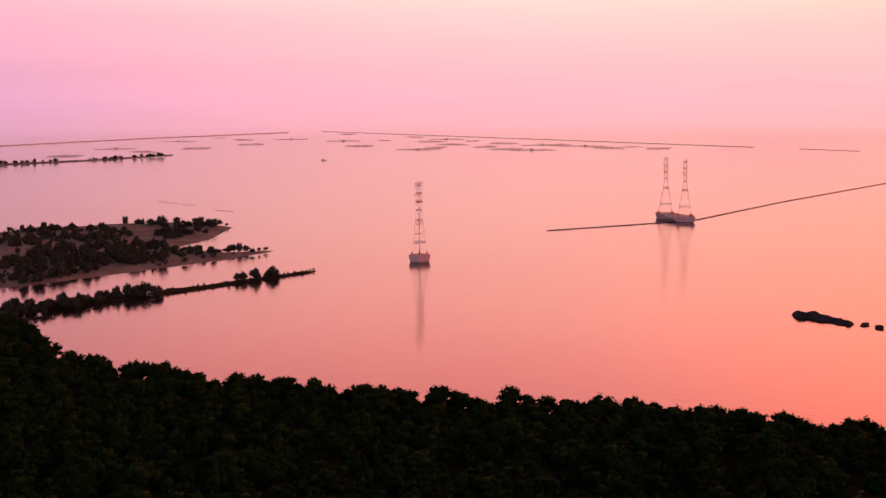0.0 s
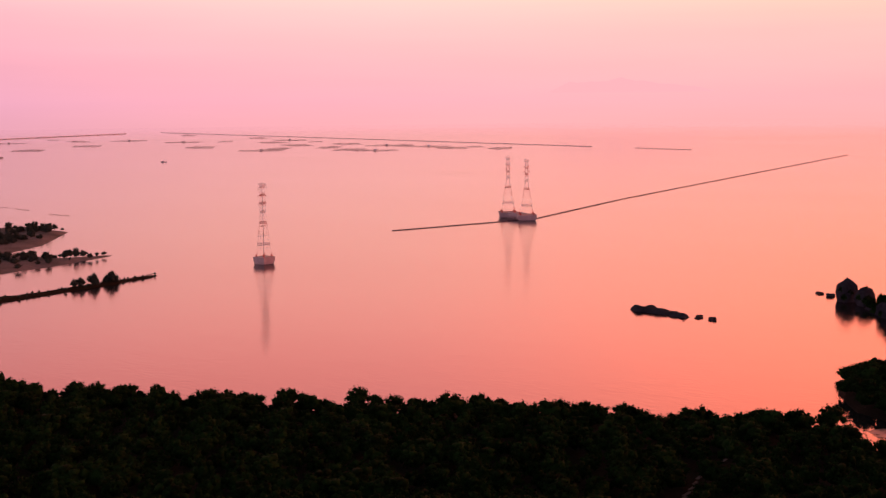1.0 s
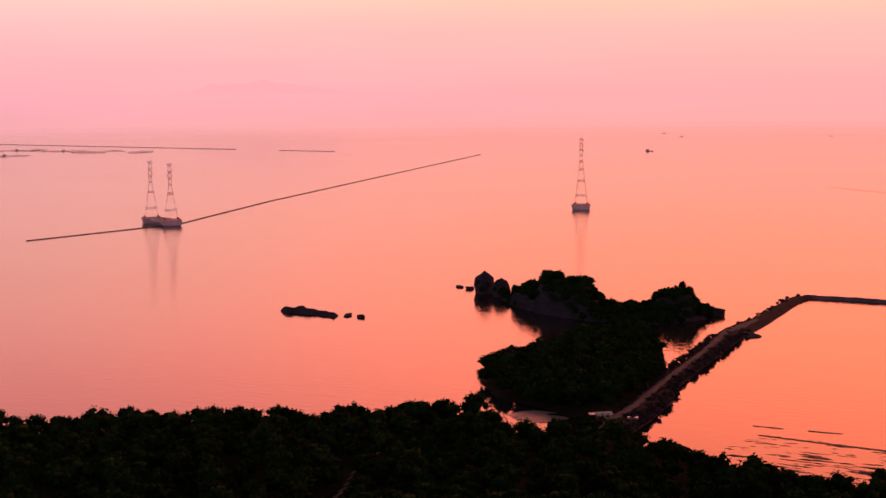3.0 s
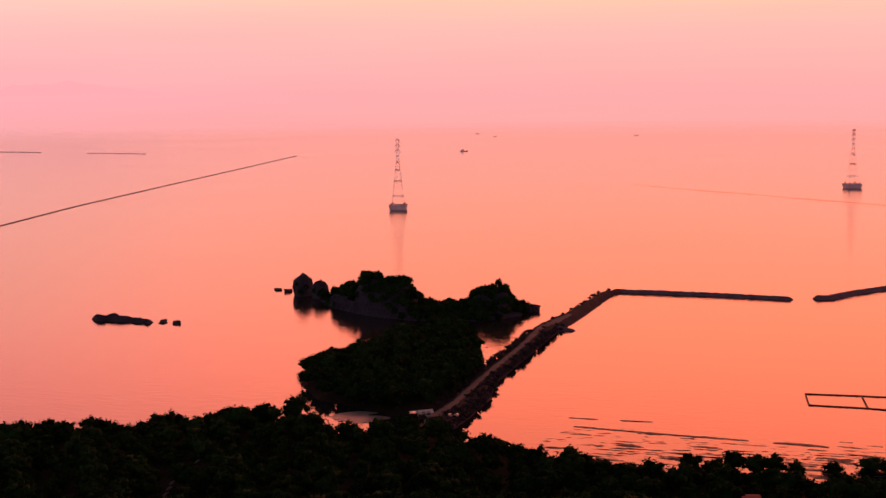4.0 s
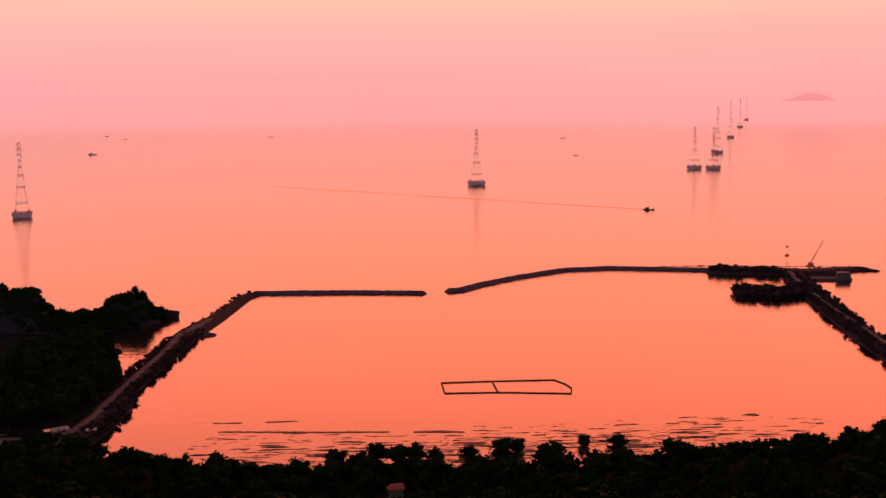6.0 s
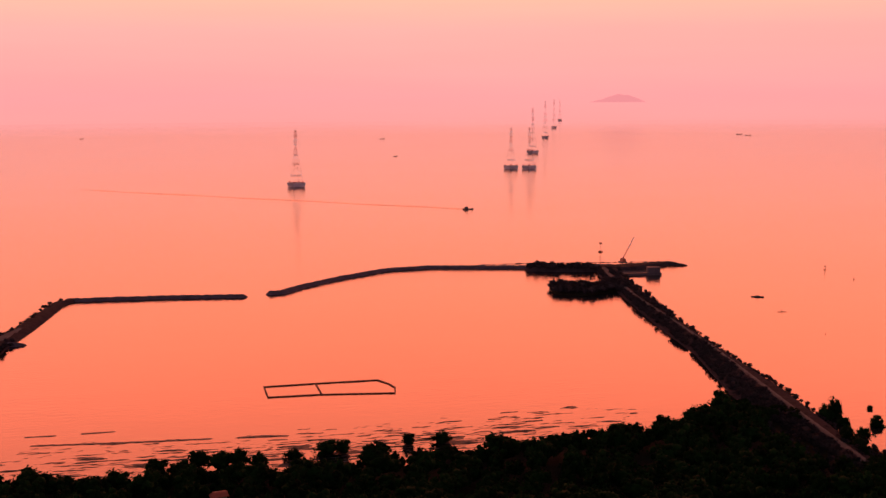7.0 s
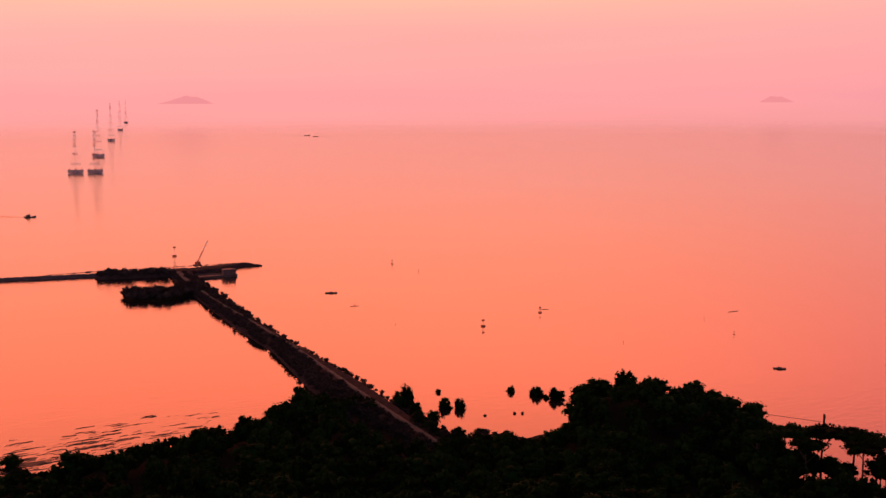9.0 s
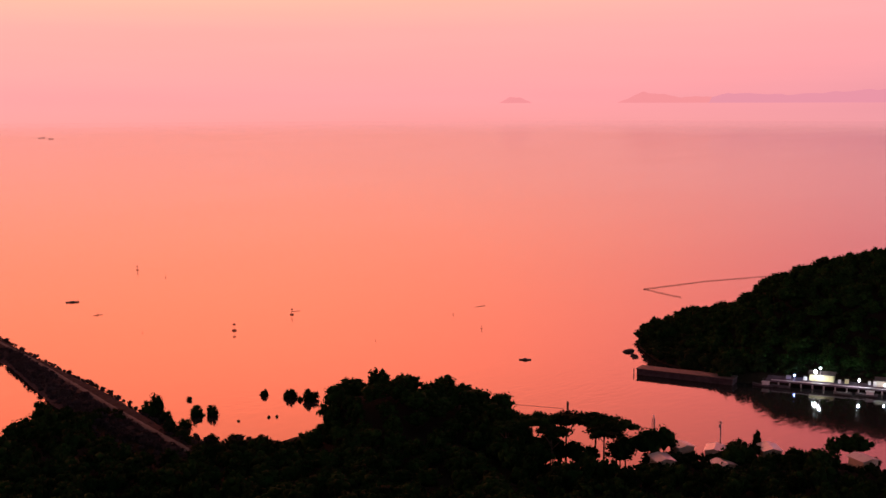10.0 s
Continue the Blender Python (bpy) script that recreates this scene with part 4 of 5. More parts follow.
# ---------------------------------------------------------------- fish farm rafts


def raft(long, deep, huts, seed):
    """A field of net cages framed by low floating walkways, with an uneven outline."""
    r = np.random.default_rng(seed)
    t = thing("fish_raft", "hazy timber fish farm raft of net cages with small huts", "raft", group="fish farm rafts")
    wide, cell = 10.0, 15.0
    d, f = Solid(), Solid()
    nx, ny = int(long // cell), int(deep // cell)
    for i in range(nx):
        for j in range(ny):
            u, w = (i + 0.5) / nx * 2 - 1, (j + 0.5) / ny * 2 - 1
            if u * u + w * w > 1.15 + r.uniform(-0.35, 0.2):
                continue
            x, y = u * long / 2, w * deep / 2
            d.box(x, y - cell / 2, 0.12, cell, 0.5, 0.13)
            d.box(x, y + cell / 2, 0.12, cell, 0.5, 0.13)
            d.box(x - cell / 2, y, 0.10, 0.5, cell, 0.12)
            d.box(x + cell / 2, y, 0.10, 0.5, cell, 0.12)
            for a, b in ((-1, -1), (1, 1)):
                f.beam((x + a * cell / 2 - 0.7, y + b * cell / 2, 0.05), (x + a * cell / 2 + 0.7, y + b * cell / 2, 0.05), 0.25, sides=6)
    part("deck", d, RAFT, t)
    tagged(part("floats", f, RAFT, t), kind="stuff")
    for i in range(huts):
        x, y = r.uniform(-long / 3, long / 3), r.uniform(-wide / 2, wide / 2)
        h = Solid().box(x, y, 0.2, 4.6, 3.8, 2.6)
        hut = part("hut", h, WHITE, t, "small white hut")
        q = Solid()
        q.add([(x - 2.8, y - 2.4, 2.7), (x + 2.8, y - 2.4, 2.7), (x + 2.8, y, 3.3), (x - 2.8, y, 3.3), (x - 2.8, y + 2.4, 2.7), (x + 2.8, y + 2.4, 2.7),
               (x - 2.8, y - 2.4, 2.85), (x + 2.8, y - 2.4, 2.85), (x + 2.8, y, 3.45), (x - 2.8, y, 3.45), (x - 2.8, y + 2.4, 2.85), (x + 2.8, y + 2.4, 2.85)],
              [(0, 3, 2, 1), (3, 4, 5, 2), (6, 7, 8, 9), (9, 8, 11, 10), (0, 1, 7, 6), (4, 10, 11, 5), (0, 6, 9, 3), (3, 9, 10, 4), (1, 2, 8, 7), (2, 5, 11, 8)])
        part("roof", q, TIN, hut)
    return t


RAFTS = [raft(62, 120, 0, 1), raft(90, 90, 1, 2), raft(45, 140, 0, 3), raft(30, 75, 0, 4)]
FARM = [(-2113, 1237), (-2353, 1506), (-2155, 1447), (-2650, 1887), (-2207, 1620), (-2786, 2131), (-2594, 2061), (-2289, 1844), (-2502, 2155), (-2725, 2579),
        (-2260, 2122), (-1963, 1893), (-2189, 2203), (-2314, 2453), (-2019, 2192), (-1708, 1819), (-1737, 1903), (-2097, 2342), (-1837, 2072), (-1947, 2271),
        (-1678, 2004), (-1775, 2183), (-1480, 1910), (-1592, 2158), (-1503, 2130), (-1408, 2077), (-1394, 2152), (-1300, 2101), (-1562, 1929), (-1626, 2140)]
placed = set()
for i, (x, y) in enumerate(FARM):
    turn = -math.degrees(math.atan2(x, y)) + (-8, 5, 12, -3)[i % 4]
    m = pose(x, y, 0, 0, 0, turn)
    k = (0, 1, 2, 1, 0, 3, 2)[i % 7]
    if k not in placed:
        RAFTS[k].matrix_world = m
        placed.add(k)
    else:
        copy_thing(RAFTS[k], m)

# ---------------------------------------------------------------- fish pen, mud bars and shallows of the inner bay
PEN = [(61, 404), (79, 403), (101, 401), (103.4, 394), (104, 388), (102, 381), (78, 387), (60, 389)]
STAKE = Solid().beam((0, 0, -1.3), (0, 0, 0.5), 0.07, sides=5).mesh("stake", WOOD)
pen = thing("fish_pen", "low bamboo and net enclosure standing in the bay", "fish pen")
for a, b in list(zip(PEN, PEN[1:] + PEN[:1])) + [((79, 403), (78, 387))]:
    n = max(2, int(math.dist(a, b) // 1.6))
    for i in range(n + 1):
        t = i / n
        x, y = a[0] + (b[0] - a[0]) * t, a[1] + (b[1] - a[1]) * t
        stake = new("stake", STAKE)
        stake.parent, stake.location = pen, (x, y, 0.12 * math.sin(i * 1.7 + a[0]))
    q = Solid()
    ang = math.degrees(math.atan2(b[1] - a[1], b[0] - a[0]))
    q.box((a[0] + b[0]) / 2, (a[1] + b[1]) / 2, -0.5, math.dist(a, b), 0.10, 0.68, ang)
    q.box((a[0] + b[0]) / 2, (a[1] + b[1]) / 2, 0.18, math.dist(a, b), 0.42, 0.14, ang)
    part("net_wall", q, NETTING, pen)


def mud(x, y):
    """Streaks of mud just clear of the water along the shore."""
    off = np.hypot(x, y) - shore(x, y)
    turn = np.degrees(np.arctan2(x, y))
    n = fbm(x * 0.24 + y * 0.08, y * 3.0 + x * 0.33, 2.6, 4, 7.0)
    zone = np.clip(1 - np.abs(off - 18) / 22, 0, 1) * np.clip((turn + 4) / 4, 0, 1) * np.clip((27 - turn) / 6, 0, 1)
    n = n - 0.05 * np.clip((9 - turn) / 3, 0, 1)
    return (n - 0.42 + 0.40 * zone) * 0.4 * (zone > 0) - 0.2 * (zone <= 0)


land("mud_bars", (-30, 300, 170, 372), 0.5, mud, MUD, "dark wet mud bars streaking the shallows", "mud", floor=-0.02)
land("mud_bars", (-20, 335, 70, 372), 0.9, lambda x, y: np.maximum.reduce([0.14 - np.abs(along(x, y, l)) * 0.0 - np.maximum(0, along(x, y, l)) * 0.4 for l in (
    [(-14, 355, 0.5), (17, 349, 0.7), (36, 346, 0.5)], [(44, 344.5, 0.5), (52, 343.5, 1.2), (58, 342, 0.6)], [(-16, 365, 0.4), (-8, 364, 0.4)], [(0, 363.5, 0.4), (9, 363, 0.4)])]),
     MUD, "long thin mud bars drying in the bay", "mud", floor=0.0)
r = np.random.default_rng(21)
for x, y, k in ((19, 318, 1.0), (25, 316, 0.9), (30, 319, 1.1), (35, 317, 1.15), (40, 318, 1.1), (46, 316, 0.85), (56, 319, 0.75), (66, 321, 1.0), (70, 320, 0.9), (80, 318, 0.8), (90, 322, 0.75), (100, 321, 0.85)):
    mangrove(int(r.integers(3)), (x, y, -0.4 + max(0, float(hill(x, y)))), k * 1.3, r.uniform(0, 360), "dark mangrove standing out at the muddy shore", "mangroves in the water", 0.62)

# ---------------------------------------------------------------- mangroves standing in the water by the long causeway
for x, y, wide, tall, k in ((225, 309, 4.6, 7.0, 1), (220.5, 307, 4.2, 5.4, 0), (221.8, 300, 3.6, 3.0, 2), (217, 291, 3.4, 3.4, 0), (220, 288, 3.8, 3.0, 2), (241, 312.6, 1.7, 1.5, 1),
                            (230.5, 295.8, 4.0, 3.9, 1), (234, 292, 3.4, 4.0, 1), (261.3, 298, 2.6, 2.4, 1), (265.3, 289.2, 4.2, 3.6, 0), (267, 281.7, 5.0, 4.3, 0), (264.5, 284, 1.8, 1.6, 2),
                            (234.3, 279.8, 0.9, 0.6, 2), (243.2, 275.8, 0.9, 0.8, 0), (245.4, 274.4, 0.9, 0.8, 1), (251, 255, 3.6, 1.8, 2), (246, 255, 3.2, 1.4, 2), (221, 266, 3.6, 1.8, 2), (216, 270, 3.6, 2.2, 2)):
    kw, kh, kb = MANGROVE[k]
    mangrove(k, (x, y, -0.36 * tall), wide * 1.15 / kw, r.uniform(0, 360), "small dark mangrove standing in shallow water", "mangroves in the water", 1.18 * tall / (kh + kb) * kw / (wide * 1.15))

# ---------------------------------------------------------------- boats, buoys and marks


def boat(at, turn, long, label, hull_mat, cabin_mat, cabin=True, name="boat"):
    t = thing(name, label, "boat", (*at, 0), turn, "boats")
    s = Solid()
    w, pts = long * 0.15, []
    rows = ((-0.5, 0.12, 0.42), (-0.38, 0.7, 0.26), (-0.15, 1.0, 0.18), (0.12, 1.0, 0.18), (0.34, 0.7, 0.28), (0.5, 0.06, 0.5))
    for u, k, h in rows:
        for side_, z in ((-0.55, -0.15), (-1, h * long * 0.22 + 0.35), (1, h * long * 0.22 + 0.35), (0.55, -0.15)):
            pts.append((u * long, side_ * w * k, z))
    faces = [(4 * i + j, 4 * i + (j + 1) % 4, 4 * i + 4 + (j + 1) % 4, 4 * i + 4 + j) for i in range(len(rows) - 1) for j in range(4)]
    s.add(pts, faces + [(3, 2, 1, 0), tuple(range(len(pts) - 4, len(pts)))])
    part("hull", s, hull_mat, t)
    if cabin:
        c = Solid().box(-long * 0.15, 0, long * 0.08, long * 0.34, w * 1.5, long * 0.15, taper=0.92)
        cab = part("cabin", c, cabin_mat, t)
        part("roof", Solid().box(-long * 0.15, 0, long * 0.23, long * 0.40, w * 1.7, 0.14), cabin_mat, cab)
        part("window", Solid().box(-long * 0.15 + long * 0.165, 0, long * 0.14, 0.06, w * 1.1, long * 0.05), GLASS_DARK, cab)
        part("mast", Solid().beam((-long * 0.05, 0, long * 0.2), (-long * 0.05, 0, long * 0.42), 0.06), STEEL, t)
    return t


def open_boat(at, turn, long):
    t = boat(at, turn, long, "small dark wooden boat with a low canopy on calm water", HULL, HULL, False)
    part("canopy", Solid().box(0, 0, 0.3, long * 0.42, long * 0.2, 0.5, taper=0.9).box(0, 0, 0.8, long * 0.36, long * 0.18, 0.4, taper=0.55), HULL, t)
    t.scale = (1, 1, 0.62)


boat((337, 1000), -20, 9.5, "dark wooden fishing boat under way with a cabin", HULL, HULL, name="fishing_boat")
open_boat((324, 510), -32, 6.2)
open_boat((361, 262), -54, 4.6)
boat((-301, 2235), 0, 15, "distant white and red passenger boat", ORANGE, WHITE, name="ferry")
boat((-1539, 1399), 40, 10, "distant small white boat", WHITE, WHITE)
for x, y, l in ((526, 1945, 7), (-410, 3340, 10), (-333, 3083, 9), (716, 2768, 12), (1636, 2680, 15), (1609, 2595, 13), (30, 3110, 11)):
    boat((x, y), -math.degrees(math.atan2(x, y)) + 8, l, "distant small dark fishing boat", HULL, HULL, False)
# the wake behind the fishing boat: two long thin ridges of water
for k in (0, 1):
    s = Solid()
    a, b = Vector((333 - k * 2, 1004 + k * 5, 0)), Vector((29 - k * 20, 1344 + k * 30, 0))
    n = Vector((b.y - a.y, a.x - b.x, 0)).normalized()
    pts, m = [], 60
    for i in range(m + 1):
        q = a.lerp(b, i / m) + n * 2.0 * math.sin(i * 0.35)
        pts += [tuple(q - n * 1.2), tuple(q + Vector((0, 0, 0.3))), tuple(q + n * 1.2)]
    s.add(pts, [f for i in range(m) for f in ((3 * i, 3 * i + 1, 3 * i + 4, 3 * i + 3), (3 * i + 1, 3 * i + 2, 3 * i + 5, 3 * i + 4))])
    single("wake", s, SEA, "long thin wake left by a boat on calm water", "wake", kind="structure", smooth=True)


def buoy(at, k, label, mast=1.6):
    t = thing("marker_buoy", label, "buoy", (*at, 0), 0, "marker buoys")
    part("float", Solid().beam((0, 0, -0.3), (0, 0, 0.45 * k), 0.95 * k, 0.8 * k, 10), ORANGE, t)
    part("mast", Solid().beam((0, 0, 0.6 * k), (0, 0, (0.7 + mast) * k), 0.04 * k, sides=6), WOOD, t)
    part("topmark", Solid().beam((0, 0, (0.6 + mast) * k), (0, 0, (1.2 + mast) * k), 0.6 * k, 0.5 * k, 8), ORANGE, t)
    return t


for x, y, k in ((328, 393, 1.15), (370, 402, 1.0), (411, 578, 0.9), (399, 313, 0.5), (416, 343, 0.35), (313, 472, 0.4), (404, 542, 0.5), (350, 330, 0.3), (300, 420, 0.25)):
    buoy((x, y), k, "small dark orange marker buoy with a topmark", 1.5)
for a, b in (((439, 348), (445, 347)), ((375, 408), (379, 406)), ((310, 471), (314, 470)), ((121, 340), (125, 339))):
    s = Solid().beam((*a, 0.05), (*b, 0.05), 0.12, sides=6)
    single("drift_pole", s, WOOD, "dark floating pole low in the water", "pole", group="floating poles")

# ---------------------------------------------------------------- works on the causeway head
crane = thing("crane", "red lattice crane with a raised boom", "crane", (312, 637, 0.9), 0)
part("track", Solid().box(-1.4, 0, 0, 0.9, 4.6, 1.0).box(1.4, 0, 0, 0.9, 4.6, 1.0), HULL, crane)
part("cab", Solid().box(0, -0.2, 1.0, 2.4, 3.4, 1.8, taper=0.85), ORANGE, crane)
s = Solid()
for dx, dy in ((-0.35, -0.35), (0.35, -0.35), (0.35, 0.35), (-0.35, 0.35)):
    s.beam((dx, dy, 2.6), (6.2 + dx * 0.3, -2 + dy * 0.3, 15.5), 0.07)
for i in range(14):
    t, u = i / 14, (i + 1) / 14
    c = [Vector((dx * (1 - 0.7 * t), dy * (1 - 0.7 * t), 0)) + Vector((0, 0, 2.6)).lerp(Vector((6.2, -2, 15.5)), t) for dx, dy in ((-0.35, -0.35), (0.35, 0.35))]
    e = [Vector((dx * (1 - 0.7 * u), dy * (1 - 0.7 * u), 0)) + Vector((0, 0, 2.6)).lerp(Vector((6.2, -2, 15.5)), u) for dx, dy in ((0.35, -0.35), (-0.35, 0.35))]
    s.beam(c[0], e[0], 0.04).beam(c[1], e[1], 0.04)
part("boom", s, TOWER_RED, crane)
barge = thing("barge", "dark flat barge moored at the causeway head", "barge", (301, 597, 0), -12)
part("hull", Solid().box(0, 0, -0.3, 27, 5.5, 1.6, taper=1.03), HULL, barge)
part("deckhouse", Solid().box(9.6, 0, 1.3, 7.0, 4.4, 3.0), HULL, barge)
part("bulwark", Solid().box(0, 2.6, 1.3, 27, 0.25, 0.7), HULL, barge)
boat((-97, 489), -3, 6.5, "small dark skiff gliding off the rock island", HULL, HULL, False)
buoy((324, 694), 1.6, "tall dark marker buoy off the causeway head", 2.6)

# ---------------------------------------------------------------- huts and houses


def house(at, turn, w, d, h, roof_mat, label, stilts=0.0, wall_mat=None):
    t = thing("house", label, "house", at, turn, "houses")
    wall_mat = wall_mat or PLASTER
    s = Solid()
    for x, y, a, b in ((0, -d / 2, w, 0.18), (0, d / 2, w, 0.18), (-w / 2 + 0.09, 0, 0.18, d - 0.18), (w / 2 - 0.09, 0, 0.18, d - 0.18)):
        s.box(x, y, stilts, a, b, h)
    part("wall", s, wall_mat, t)
    e, rise_ = 0.5, w * 0.05 + 0.3
    z = stilts + h
    for side_ in (-1, 1):
        q = Solid()
        lo, hi = (side_ * (d / 2 + e), z - 0.12), (0.0, z + rise_)
        pts = [(x, y, k + o) for o in (0, 0.12) for x in (-w / 2 - e, w / 2 + e) for y, k in (lo, hi)]
        q.add(pts, [(0, 2, 3, 1), (4, 5, 7, 6), (0, 4, 6, 2), (1, 3, 7, 5), (0, 1, 5, 4), (2, 6, 7, 3)])
        part("roof", q, roof_mat, t)
    for side_ in (-1, 1):
        g = Solid()
        x = side_ * (w / 2 - 0.09)
        g.add([(x - 0.08, -d / 2, z), (x - 0.08, d / 2, z), (x - 0.08, 0, z + rise_), (x + 0.08, -d / 2, z), (x + 0.08, d / 2, z), (x + 0.08, 0, z + rise_)], [(0, 2, 1), (3, 4, 5), (0, 1, 4, 3), (1, 2, 5, 4), (2, 0, 3, 5)])
        part("gable", g, wall_mat, t)
    part("door", Solid().box(-w * 0.2, -d / 2 - 0.11, stilts, 0.9, 0.06, 2.0), WOOD, t)
    part("window", Solid().box(w * 0.2, -d / 2 - 0.11, stilts + 0.9, 1.2, 0.06, 1.0), GLASS_DARK, t)
    if stilts:
        for i in range(3):
            for j in (-1, 1):
                part("stilt", Solid().beam((-w / 2 + 0.3 + i * (w - 0.6) / 2, j * (d / 2 - 0.3), -1.5), (-w / 2 + 0.3 + i * (w - 0.6) / 2, j * (d / 2 - 0.3), stilts), 0.12, sides=6), WOOD, t)
        part("deck", Solid().box(0, 0, stilts - 0.15, w + 1, d + 1, 0.14), WOOD, t)
    return t


house((-61.0, 357, 1.2), 25, 4.0, 2.9, 1.6, TIN, "white tin-roofed hut where the causeway leaves the shore")
part("awning", Solid().box(-3.4, 0.5, 1.5, 2.4, 2.6, 0.12), TIN, bpy.data.objects["house"])
single("truck_bed", Solid().box(0, 0, 0, 3.2, 1.6, 0.5).box(0, 0, 0.5, 3.0, 1.4, 0.06), TIN, "pale flat trailer beside the dirt road", "trailer", (-52, 357, 1.8), 10)
house((-523, 352, 0.8), 30, 3.4, 2.8, 1.9, TIN, "small white hut among the trees of the spit", 0, WHITE)
house((30.5, 280, 1.2), 5, 3.6, 3.6, 4.0, RED_TIN, "hillside house with a faded red tin roof", 0, PLASTER)
for x, y, turn, w, mat, st in ((289, 155.5, 60, 4.6, TIN, 0.5), (292, 147, 20, 6.0, TIN, 0.5), (302, 135.6, 40, 6.6, TIN, 0.5), (273.4, 153, 50, 6.0, TIN, 1.0), (279.5, 138.5, 62, 5.0, TIN, 1.0), (307.5, 111.6, 60, 6.0, TIN, 1.0)):
    house((x, y, 0.5), turn, w, 4.6, 2.5, mat, "shore house with a pale tin roof among trees", st)


def pole(at, tall, label, arm=1.6):
    t = thing("utility_pole", label, "pole", at, 60, "poles of the shore")
    part("post", Solid().beam((0, 0, -0.5), (0, 0, tall), 0.22, 0.16, 8), CONCRETE, t)
    part("crossarm", Solid().box(0, 0, tall - 0.7, arm, 0.2, 0.22), STEEL, t)
    part("transformer", Solid().beam((0.45, 0, tall - 2.2), (0.45, 0, tall - 1.2), 0.35, sides=8), STEEL, t)
    return t


pole((303, 151, 0.0), 8.2, "concrete utility pole by the shore houses")
mast = thing("radio_mast", "slim lattice radio mast rising from the shore trees", "mast", (293, 167, 0.2), 20)
mast.scale = (1.3, 1.3, 0.62)
s = Solid()
for k in range(3):
    a = 2 * math.pi * k / 3
    s.beam((0.5 * math.cos(a), 0.5 * math.sin(a), 0), (0.28 * math.cos(a), 0.28 * math.sin(a), 13), 0.06)
part("leg_frame", s, STEEL, mast)
s = Solid()
for i in range(13):
    for k in range(3):
        a, b = 2 * math.pi * k / 3, 2 * math.pi * (k + 1) / 3
        s.beam((0.48 * math.cos(a), 0.48 * math.sin(a), i), (0.46 * math.cos(b), 0.46 * math.sin(b), i + 1), 0.045)
part("lacing", s, STEEL, mast)
part("antenna", Solid().beam((0, 0, 12.8), (0, 0, 14.4), 0.14, sides=6), WHITE, mast)
t = thing("channel_marker", "dark timber channel marker post with a top board", "marker", (310, 208, 0), 50)
part("post", Solid().beam((0, 0, -1), (0, 0, 2.6), 0.3, 0.25, 8), WOOD, t)
part("board", Solid().box(0, 0, 1.7, 1.5, 0.3, 1.2), WOOD, t)
part("ladder", Solid().box(0.5, 0, 0, 0.1, 0.5, 2.4), WOOD, t)
sweep("shore_wall", [(304, 229, 0.1), (311, 210, 0.1)], 0.05, "thin dark wall just above the water", "wall")

# spreading shore trees with flat open crowns
UMB = [crown_shape(90 + i, 13, 3.6, 9.0, 18, 480, 0.5) for i in range(2)]
UMB_CROWN = [c.mesh("crown", FOLIAGE) for c in UMB]
UMB_TRUNK = [trunk_shape(95 + i, 11.0, 0.35).mesh("trunk", BARK) for i in range(2)]
for i, (x, y, k) in enumerate(((252.5, 189, 0.8), (262, 187, 0.95), (269, 181, 1.0), (273, 174, 0.98), (273, 167, 0.9), (265, 166, 0.85), (257, 177, 0.8))):
    t = thing("spreading_tree", "dark spreading tree with a flat open crown", "tree", (x, y, 0.2), i * 70, "spreading trees")
    t.scale = (k, k, 0.95)
    for name, me in (("trunk", UMB_TRUNK[i % 2]), ("crown", UMB_CROWN[i % 2])):
        new(name, me).parent = t
tree(4, (306.5, 141.5, 0.0), 0.8, 0, "narrow dark tree among the shore houses", "trees of the shore").scale = (0.42, 0.42, 0.82)
r = np.random.default_rng(33)
for x, y, k in ((258, 182, 1.0), (261, 178, 0.95), (256, 184, 0.8), (265, 176, 0.8), (268, 172, 0.6), (262, 172, 0.8), (263, 182, 0.95), (250, 190, 0.8), (276, 166, 1.0), (280, 162, 1.15), (284, 160, 1.15), (287, 160, 1.0), (270, 164, 1.0), (292, 139, 0.8), (297, 143, 0.7), (299, 139, 0.62), (286, 138, 1.0), (294, 125, 0.85), (300, 118, 0.85), (303, 128, 0.6), (306, 124, 0.6), (314, 122, 0.8), (318, 119, 0.9), (321, 117.5, 0.8), (292, 118, 1.1), (282, 128, 1.0)):
    tree(int(r.integers(len(KINDS))), (x, y, 0.2), k, r.uniform(0, 360), "dark leafy tree among the shore houses", "trees of the shore")

# ---------------------------------------------------------------- the headland with its quay and lit landing
CAPE = [(408, 240), (391, 222), (376, 190), (386, 166), (398, 136), (420, 96), (470, 60), (640, 80), (640, 200), (560, 232), (470, 256), (436, 257)]


def cape_height(x, y):
    d = inside(x, y, CAPE)
    low = np.clip(d - 6, 0, 28) * 0.18 + np.clip(d - 32, 0, 42) * 0.60
    k = np.clip((232 - y) / 80, 0, 1)
    return np.clip(d / 4, -1, 1) * 1.5 + low * (1 - k) + (np.clip(d - 9, 0, 40) * 0.57 + np.clip(x - 432, 0, 45) * 0.16 * np.clip((d - 9) / 20, 0, 1)) * k


land("headland", (370, 50, 650, 275), 4.0, cape_height, SOIL, "steep dark wooded headland", "headland")
r = np.random.default_rng(36)
p = scatter(r, (384, 60, 560, 265), 12000, lambda x, y: (inside(x, y, CAPE) > 4) & (inside(x, y, CAPE) < 82) & (np.degrees(np.arctan2(x, y)) < 76) & ((inside(x, y, CAPE) > 12) | (y > 232)), 4.2)
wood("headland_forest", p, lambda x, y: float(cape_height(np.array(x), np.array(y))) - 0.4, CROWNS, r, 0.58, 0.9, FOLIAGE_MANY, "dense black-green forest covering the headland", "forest")
